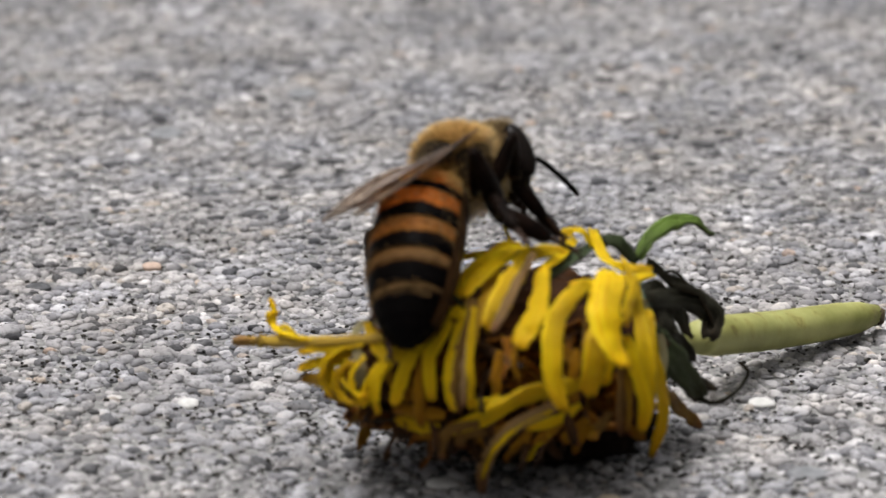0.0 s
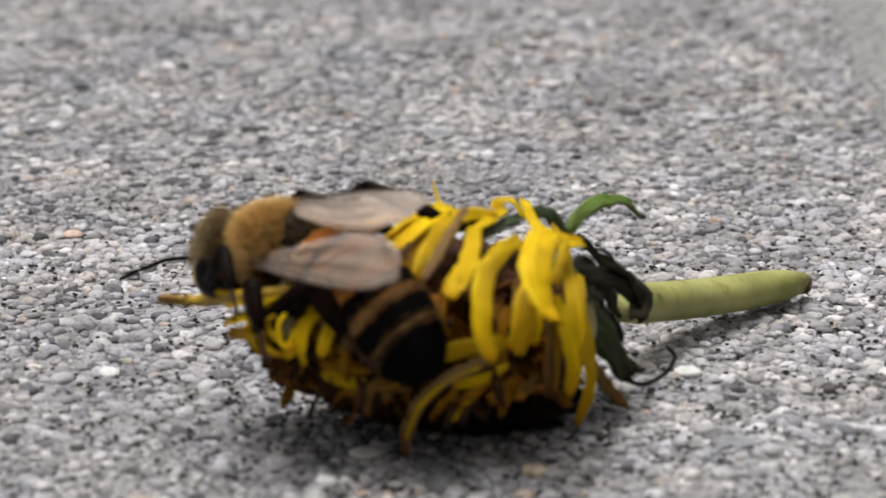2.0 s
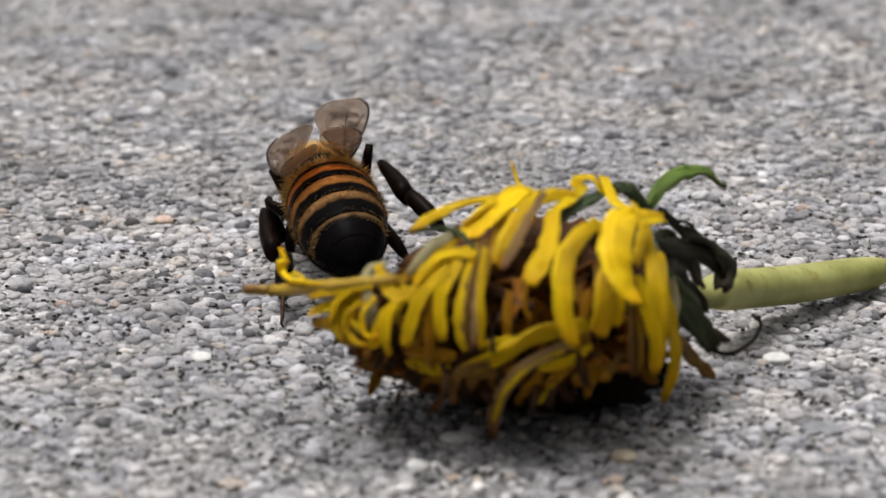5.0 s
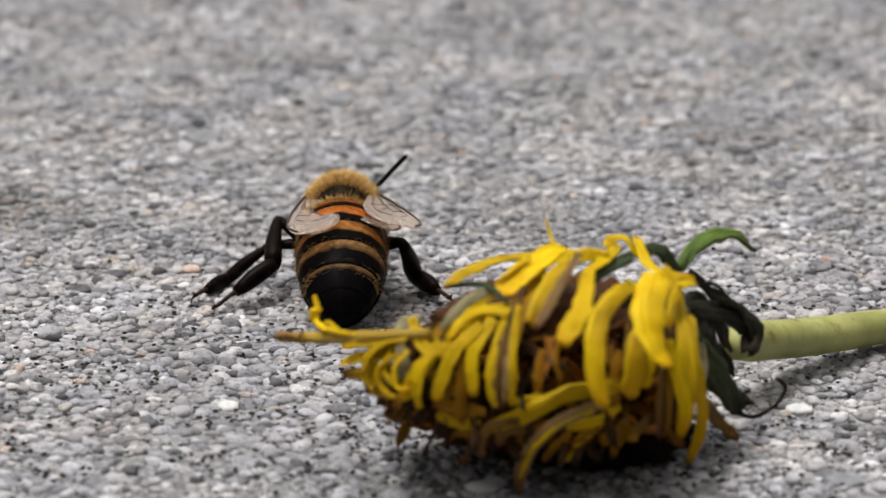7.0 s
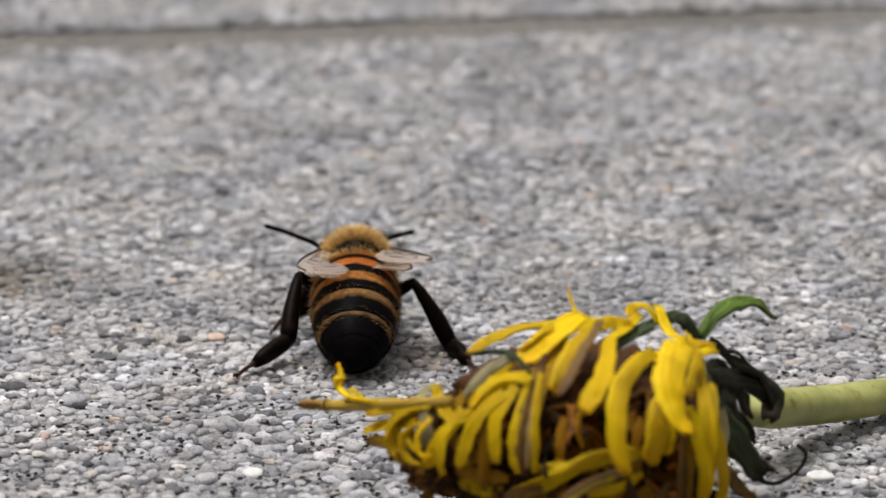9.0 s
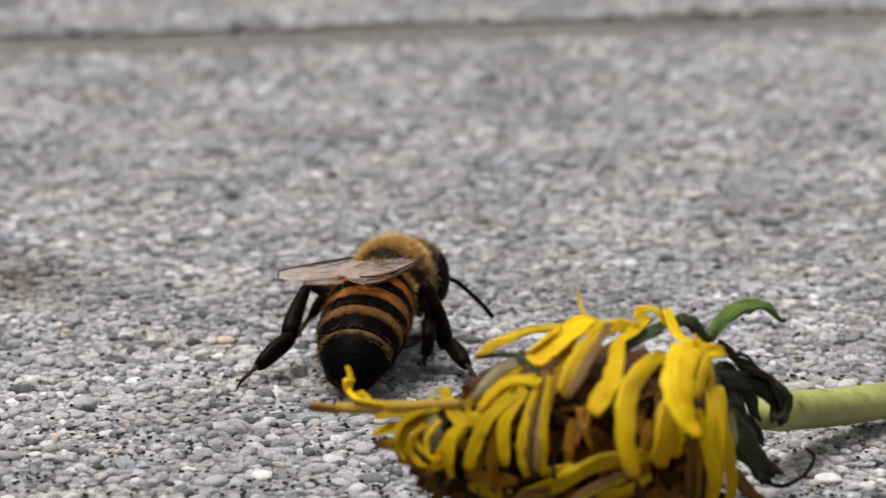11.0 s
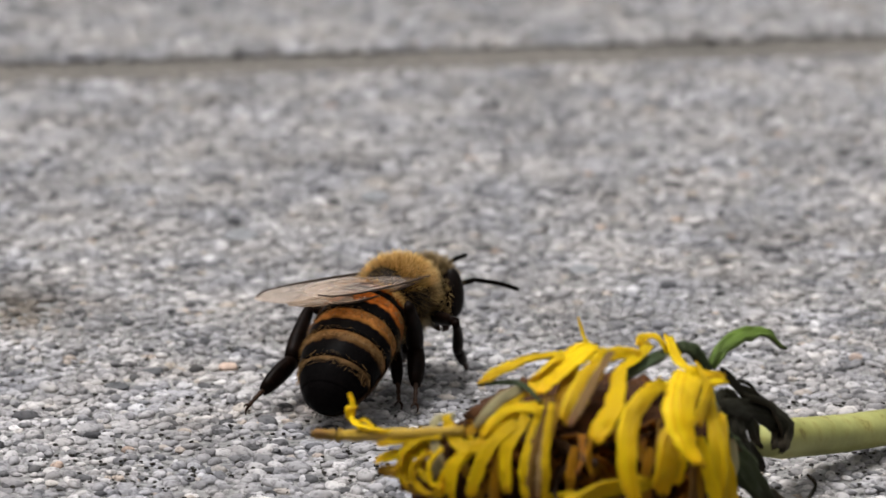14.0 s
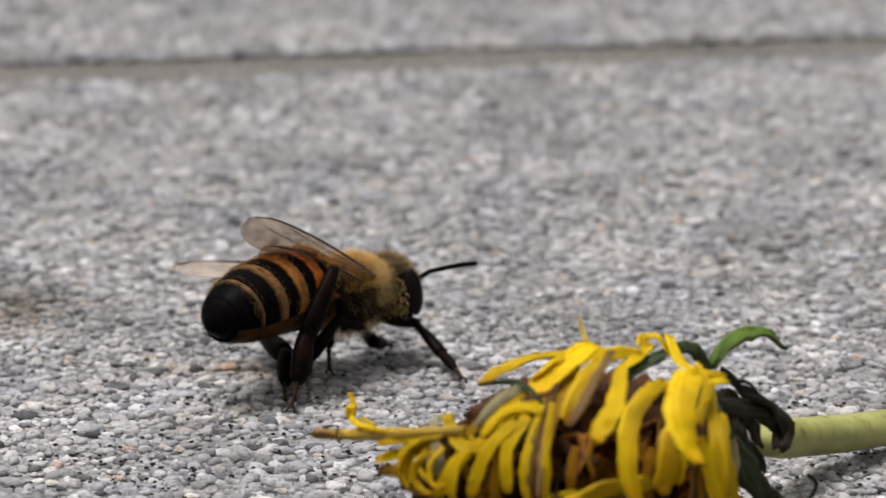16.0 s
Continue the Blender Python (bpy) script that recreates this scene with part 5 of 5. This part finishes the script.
ANKLES['hind_l'] = [
    (-0.1, -21.6, 8.5), (-0.0, -22.9, 7.3), (0.2, -24.0, 7.7), (0.0, -22.5, 7.5), (0.2, -22.7, 7.3), (-1.8, -24.1, 6.7), (-2.0, -23.8, 6.8), (-4.5, -13.5, 3.1), (-3.2, -10.5, 3.2),
    (-6.2, -1.6, 2.0), (-6.5, 2.7, 1.6), (-7.2, 3.4, 0.8), (-7.1, 3.1, 1.2), (-7.0, 3.7, 1.0), (-6.9, 3.2, 1.1), (-7.0, 2.4, 1.6), (-6.9, 2.5, 1.4), (-7.1, 2.7, 1.5),
    (-7.1, 2.2, 1.7), (-7.1, 2.1, 1.8), (-7.2, 2.1, 1.8), (-8.2, 3.0, 0.3), (-7.9, 4.3, 1.5), (-7.5, 3.3, 2.3), (-7.6, 5.1, 1.2)]
ANKLES['hind_r'] = [
    (4.2, -19.6, 10.3), (4.4, -17.7, 9.3), (4.6, -15.6, 8.8), (4.7, -18.5, 8.7), (4.8, -18.7, 8.4), (3.6, -18.0, 8.7), (3.5, -16.1, 8.2), (1.5, -16.0, 8.6), (0.8, -13.2, 7.8),
    (-0.4, 3.5, 1.0), (-0.5, 4.0, 0.7), (-0.3, 3.5, 1.1), (-0.4, 3.2, 1.0), (-0.1, 3.5, 1.0), (0.1, 5.0, 0.3), (-0.3, 2.9, 1.3), (-0.3, 3.0, 1.4), (-0.3, 3.0, 1.4),
    (-0.8, 2.2, 1.7), (-0.8, 2.2, 1.5), (-1.9, 2.6, 2.3), (-5.3, 2.5, 1.2), (-7.3, 4.5, 1.5), (-7.2, 2.4, 2.1), (-6.6, 2.3, 2.9)]
ANKLES['mid_l'] = [
    (0.2, -20.9, 8.8), (-1.0, -19.7, 6.8), (-1.2, -21.6, 7.1), (-1.6, -22.2, 7.7), (-2.0, -22.4, 7.3), (-2.6, -22.2, 7.2), (-1.9, -21.9, 7.1), (-2.9, -18.1, 4.7), (-2.9, -6.3, 3.7),
    (-8.2, 4.7, 0.7), (-8.5, 4.5, 0.4), (-6.0, 6.8, 2.2), (-5.8, 6.7, 2.2), (-5.8, 6.9, 2.2), (-5.9, 7.4, 2.4), (-5.2, 6.6, 2.6), (-5.1, 6.7, 2.6), (-5.3, 6.5, 2.7),
    (-5.4, 6.3, 2.6), (-5.4, 6.4, 2.7), (-5.5, 6.4, 2.7), (-5.9, 6.7, 2.7), (-5.4, 6.7, 2.7), (-5.6, 7.5, 2.7), (-5.8, 7.0, 2.8)]
ANKLES['mid_r'] = [
    (4.8, -17.1, 10.7), (3.6, -16.6, 10.3), (1.7, -16.6, 9.7), (1.7, -17.8, 8.8), (1.7, -18.0, 8.4), (0.2, -17.0, 8.3), (-0.3, -16.8, 8.9), (-0.2, -14.9, 8.3), (0.3, -12.2, 6.7),
    (-2.7, 0.5, 1.3), (-2.0, 0.7, 1.7), (-1.8, 0.9, 1.8), (-1.6, 1.2, 1.8), (-1.5, 1.2, 1.8), (-2.5, 3.8, 1.4), (-0.8, 0.6, 2.0), (-0.6, 0.6, 2.0), (-1.2, 3.1, 1.0),
    (-1.6, 3.1, 1.5), (-1.0, 3.0, 1.4), (-2.8, 2.9, 2.1), (-3.9, 4.8, 1.7), (-6.1, 1.9, 2.1), (-6.7, 3.4, 1.6), (-6.6, 4.7, 1.2)]
ANKLES['front_l'] = [
    (4.1, -21.3, 11.2), (-0.3, -15.0, 9.2), (-1.7, -16.0, 9.0), (-3.1, -21.9, 8.2), (-3.0, -21.9, 8.4), (-4.0, -14.1, 3.0), (-4.0, -16.0, 7.8), (-3.4, -12.8, 6.2), (-3.4, -6.6, 4.4),
    (-4.9, 5.2, 0.3), (-4.1, 5.4, 0.6), (-3.6, 5.8, 0.7), (-3.3, 6.3, 0.5), (-3.1, 6.3, 0.5), (-4.5, 8.7, 0.3), (-2.3, 5.9, 0.8), (-1.9, 5.9, 0.8), (-2.3, 5.8, 0.8),
    (-2.2, 5.1, 1.4), (-2.2, 5.2, 1.5), (-2.3, 5.2, 1.5), (-3.4, 6.8, 0.9), (-3.6, 7.2, 0.9), (-3.7, 8.2, 0.8), (-3.8, 7.6, 1.0)]
ANKLES['front_r'] = [
    (5.7, -17.1, 9.6), (2.4, -15.9, 9.8), (0.4, -14.9, 9.3), (-2.6, -17.1, 7.9), (-2.5, -17.6, 7.8), (-3.7, -15.3, 7.5), (-1.8, -14.9, 8.4), (-1.0, -12.2, 6.8), (-1.1, -6.1, 5.4),
    (-3.1, 5.4, 0.3), (-2.3, 5.4, 0.7), (-1.8, 5.6, 0.8), (-1.8, 6.0, 0.7), (-1.7, 5.9, 0.6), (-2.7, 8.6, 0.3), (-0.8, 5.4, 1.1), (-0.3, 5.4, 1.1), (-0.8, 5.1, 1.2),
    (-0.8, 4.4, 1.5), (0.0, 4.3, 1.6), (-0.1, 4.1, 1.7), (-0.7, 5.9, 0.8), (-1.1, 6.2, 0.6), (-1.0, 7.2, 0.5), (-0.8, 6.5, 0.8)]
FEET = {}
FEET['hind_l'] = [
    (0.2, -24.0, 6.1), (1.1, -25.9, 6.2), (1.2, -27.1, 6.9), (1.6, -24.0, 4.8), (2.1, -24.0, 4.8), (0.9, -26.2, 6.4), (0.8, -25.4, 5.7), (-4.5, -12.1, 0.1), (-2.2, -12.9, 1.1),
    (-7.0, -4.6, 0.7), (-9.0, 0.8, 0.2), (-9.1, 0.7, 0.1), (-9.1, 0.5, 0.3), (-9.2, 1.2, 0.1), (-9.1, 0.8, 0.2), (-9.1, 0.1, 0.3), (-9.1, 0.2, 0.3), (-9.0, 0.2, 0.2),
    (-9.1, -0.3, 0.4), (-9.1, -0.3, 0.4), (-9.1, -0.5, 0.5), (-9.0, -0.3, 0.5), (-9.0, 1.3, 0.1), (-7.2, 0.7, 0.1), (-7.5, 1.9, 0.1)]
FEET['hind_r'] = [
    (7.1, -19.3, 8.7), (7.4, -17.1, 7.6), (7.3, -14.5, 7.1), (7.3, -16.5, 7.7), (7.5, -16.7, 7.7), (7.0, -18.1, 8.3), (6.9, -15.8, 7.7), (4.0, -18.3, 8.7), (3.2, -15.4, 6.8),
    (1.2, 0.6, 0.6), (1.1, 1.0, 0.6), (1.2, 0.4, 0.6), (1.2, 0.2, 0.5), (1.2, 0.4, 0.6), (1.2, 1.8, 0.2), (0.9, -0.2, 0.7), (0.9, -0.2, 0.7), (0.9, -0.1, 0.7),
    (0.7, -0.7, 0.9), (0.5, -0.8, 0.8), (-1.9, -0.3, 0.6), (-5.1, -0.7, 0.1), (-7.6, 1.5, 0.1), (-7.2, -0.4, 0.2), (-7.2, 0.3, 0.2)]
FEET['mid_l'] = [
    (-0.5, -23.2, 7.3), (-1.2, -22.5, 5.8), (-1.4, -24.4, 6.3), (-0.8, -24.0, 5.6), (-1.5, -24.0, 4.9), (-1.2, -24.0, 5.4), (-0.8, -23.9, 5.2), (-2.2, -20.9, 5.0), (-2.0, -5.4, 1.1),
    (-9.7, 2.2, 0.3), (-9.9, 1.9, 0.4), (-7.8, 7.8, 0.2), (-7.8, 7.0, 0.2), (-7.8, 7.4, 0.2), (-7.8, 7.1, 0.2), (-6.7, 7.2, 0.2), (-6.7, 7.2, 0.2), (-6.7, 7.0, 0.2),
    (-6.7, 7.2, 0.2), (-6.7, 7.3, 0.2), (-6.7, 7.3, 0.2), (-7.3, 6.3, 0.2), (-5.5, 5.2, 0.2), (-5.5, 6.0, 0.2), (-5.7, 5.7, 0.2)]
FEET['mid_r'] = [
    (6.7, -17.0, 8.5), (6.0, -17.0, 8.7), (4.0, -17.0, 8.0), (4.2, -17.0, 7.6), (4.1, -17.0, 7.2), (2.8, -17.0, 7.0), (2.1, -17.0, 7.3), (1.6, -17.0, 7.5), (1.3, -14.9, 6.9),
    (-3.0, 3.2, 0.1), (-2.3, 3.1, 0.1), (-2.0, 3.2, 0.1), (-1.8, 3.6, 0.1), (-1.7, 3.5, 0.1), (-2.8, 6.4, 0.1), (-1.0, 2.9, 0.2), (-0.8, 2.9, 0.2), (-1.4, 5.8, 0.1),
    (-1.9, 5.7, 0.1), (-1.2, 5.6, 0.1), (-2.6, 0.6, 0.4), (-5.0, 2.5, 0.3), (-7.3, -0.3, 0.7), (-6.8, 0.6, 0.7), (-7.2, 2.0, 0.2)]
FEET['front_l'] = [
    (5.1, -23.7, 10.4), (-0.7, -14.1, 6.6), (-2.6, -15.2, 6.5), (-2.8, -24.0, 6.5), (-2.5, -24.0, 6.6), (-3.4, -12.0, 1.3), (-4.5, -15.2, 5.2), (-3.7, -12.7, 3.4), (-3.3, -6.1, 1.6),
    (-5.2, 7.9, 0.1), (-4.3, 8.2, 0.1), (-3.8, 8.5, 0.1), (-3.5, 9.0, 0.1), (-3.3, 9.0, 0.1), (-4.8, 11.4, 0.1), (-2.4, 8.6, 0.1), (-2.1, 8.6, 0.1), (-2.5, 8.5, 0.1),
    (-2.4, 7.6, 0.1), (-2.3, 7.7, 0.1), (-2.5, 7.6, 0.1), (-3.5, 9.4, 0.1), (-3.6, 9.9, 0.1), (-3.6, 10.9, 0.1), (-3.0, 10.1, 0.1)]
FEET['front_r'] = [
    (7.0, -15.5, 7.7), (4.3, -17.0, 8.1), (1.4, -13.4, 7.1), (-3.0, -15.1, 5.9), (-2.9, -15.5, 5.9), (-3.1, -13.4, 5.6), (-0.6, -13.5, 6.2), (0.5, -11.6, 4.5), (0.7, -5.4, 3.4),
    (-3.5, 8.1, 0.1), (-2.6, 8.1, 0.1), (-2.1, 8.3, 0.1), (-2.2, 8.7, 0.1), (-2.1, 8.6, 0.1), (-3.1, 11.4, 0.1), (-1.1, 8.0, 0.1), (-0.7, 7.9, 0.1), (-1.1, 7.6, 0.1),
    (-1.1, 6.8, 0.1), (0.6, 6.6, 0.1), (0.3, 6.4, 0.1), (0.3, 3.3, 0.6), (0.3, 3.8, 0.5), (0.2, 4.7, 0.3), (0.1, 3.9, 0.5)]
# how far the wings are spread, lifted and turned with their front edge up, in degrees
LEFT_WINGS = {
    0: (-1, -4, -12), 0.5: (7, -6, -13), 1: (-5, -6, -9), 1.5: (15, -1, -17), 2: (22, 7, -18), 2.5: (12, 3, -8), 3: (-1, -4, -8), 3.5: (28, -5, -35),
    4: (19, 14, -25), 6.5: (0, 0, -14), 7: (7, -3, -6), 7.5: (15, 2, 10), 8: (15, 10, 18), 8.5: (10, 5, 7), 9: (9, 1, 6), 11.5: (13, 5, 6),
    12: (13, 5, 6), 12.5: (4, 7, 6), 13: (13, 5, 6), 13.5: (14, 5, 6), 14: (12, 4, 6), 14.5: (9, 4, -16), 15: (30, 6, -8), 15.5: (31, 10, 2),
    16: (29, 7, 3)}
RIGHT_WINGS = {
    0: (3, -6, -13), 0.5: (-14, -6, -14), 1: (8, 1, -10), 1.5: (-3, 1, -13), 2: (-6, 7, -13), 2.5: (2, 8, -8), 3: (9, -2, -8), 3.5: (-2, 4, -14),
    4: (3, 21, -22), 6.5: (16, 2, -15), 7: (17, -3, -14), 7.5: (0, 2, 2), 8: (-2, 8, 6), 8.5: (1, 4, 2), 9: (17, 4, -1), 11.5: (-1, 2, -12),
    12: (-2, 0, -12), 12.5: (7, 1, -12), 13: (-2, 3, -12), 13.5: (-3, 4, -12), 14: (-1, 5, -12), 14.5: (-7, 6, 14), 15: (5, 25, 25), 15.5: (-2, 36, 29),
    16: (7, 34, 32)}
# how far the head turns to its right and down, in degrees
HEAD_ROWS = {
    0: (14, 8), 0.5: (5, 2), 1: (-7, 6), 1.5: (-8, 2), 2: (-1, -18), 2.5: (-8, -3), 3: (0, 4), 3.5: (0, 4), 4: (0, 4), 6.5: (8, 6), 7: (15, 3),
    7.5: (16, 8), 8: (14, 8), 8.5: (9, 8), 9: (-27, -11), 11.5: (27, 6), 12: (24, 7), 12.5: (15, 9), 13: (26, -1), 13.5: (21, -1), 14: (11, -1),
    14.5: (22, 6), 15: (10, 3), 15.5: (4, 2), 16: (0, -6)}
# how far the antennae hang and swing to the right, in degrees
LEFT_ANTENNA = {
    0: (45, -35), 0.5: (-10, 0), 1: (31, 43), 1.5: (60, 7), 2: (39, 20), 2.5: (32, 38), 3: (13, 0), 3.5: (7, 0), 4: (0, 0), 6.5: (60, 0),
    7: (60, 0), 7.5: (45, -35), 8: (45, -35), 8.5: (45, -35), 9: (-11, -32), 11.5: (45, -35), 12: (45, -35), 12.5: (23, 11), 13: (45, -35), 13.5: (45, -35),
    14: (1, 1), 14.5: (45, -35), 15: (45, -35), 15.5: (45, -35), 16: (45, -35)}
RIGHT_ANTENNA = {
    0: (45, -56), 0.5: (55, 30), 1: (55, 30), 1.5: (55, 30), 2: (55, 30), 2.5: (55, 30), 3: (55, 30), 3.5: (7, 0), 4: (0, 0), 6.5: (0, 0),
    7: (-33, 6), 7.5: (32, 23), 8: (54, 4), 8.5: (15, -21), 9: (-6, 60), 11.5: (56, 48), 12: (60, 43), 12.5: (-1, -2), 13: (-1, 46), 13.5: (-18, 34),
    14: (25, -8), 14.5: (40, 17), 15: (10, 26), 15.5: (-11, 41), 16: (-6, 34)}


def aimed(a, b, up):
    """The pose of a limb that lies from a to b, its +y along it, in millimetres."""
    y = (b - a).normalized()
    x = y.cross(up).normalized()
    z = x.cross(y)
    m = Matrix((x, y, z)).transposed().to_4x4()
    m.translation = a * MM
    return m


def motions():
    walk(dandelion, FLOWER_ROWS)
    rest = FLOWER_ROWS[-1][1]
    walk(stem, [(t, m.inverted() @ rest) for t, m in FLOWER_ROWS])
    root = mpose(-5.2, -3.5, 6.2)
    for p in quill:
        walk(p, [(t, root @ pose(0, 0, 0, 0, -a, 0) @ root.inverted()) for t, a in QUILL_ROWS])
    walk(bee, BEE_ROWS)
    walk(abdomen, [(t, Matrix.Translation((AB_AT + Vector((0, 0, TAIL_LIFT.get(t, 0)))) * MM) @ pose(0, 0, 0, 0, 0, swing) @ pose(0, 0, 0, hang)) for t, (hang, swing) in TAIL_ROWS.items()])
    for w, s, base, extra in wings:
        rows = []
        for t, (a, b, c) in (LEFT_WINGS if s < 0 else RIGHT_WINGS).items():
            rows.append((t, mpose(base[0] * s, base[1], base[2]) @ pose(0, 0, 0, 0, 0, s * (a + extra)) @ pose(0, 0, 0, -(b + extra)) @ pose(0, 0, 0, 0, -s * c, 0)))
        walk(w, rows)
    walk(head, [(t, Matrix.Translation(HEAD_AT * MM) @ pose(0, 0, 0, -down, 0, -right)) for t, (right, down) in HEAD_ROWS.items()])
    for s, a in antennae:
        walk(a, [(t, mpose(0.35 * s, 1.5, -0.45) @ pose(0, 0, 0, -hang, 0, -swing)) for t, (hang, swing) in (LEFT_ANTENNA if s < 0 else RIGHT_ANTENNA).items()])
    for name, segs in legs.items():
        kind, side = name[:-2], (-1 if name.endswith("_l") else 1)
        hip, out = Vector(HIPS[kind]), Vector((side, 0, 0.25))
        hip.x *= side
        poses = []
        for (t, m), *joints in zip(BEE_ROWS, KNEES[name], ANKLES[name], FEET[name]):
            knee, ankle, foot = [(m.inverted() @ (Vector(p) * MM)) / MM for p in joints]
            poses.append((t, (aimed(hip, knee, out), aimed(knee, ankle, out), aimed(ankle, foot, out))))
        for k, seg in enumerate(segs):
            walk(seg, [(t, p[k]) for t, p in poses])


motions()
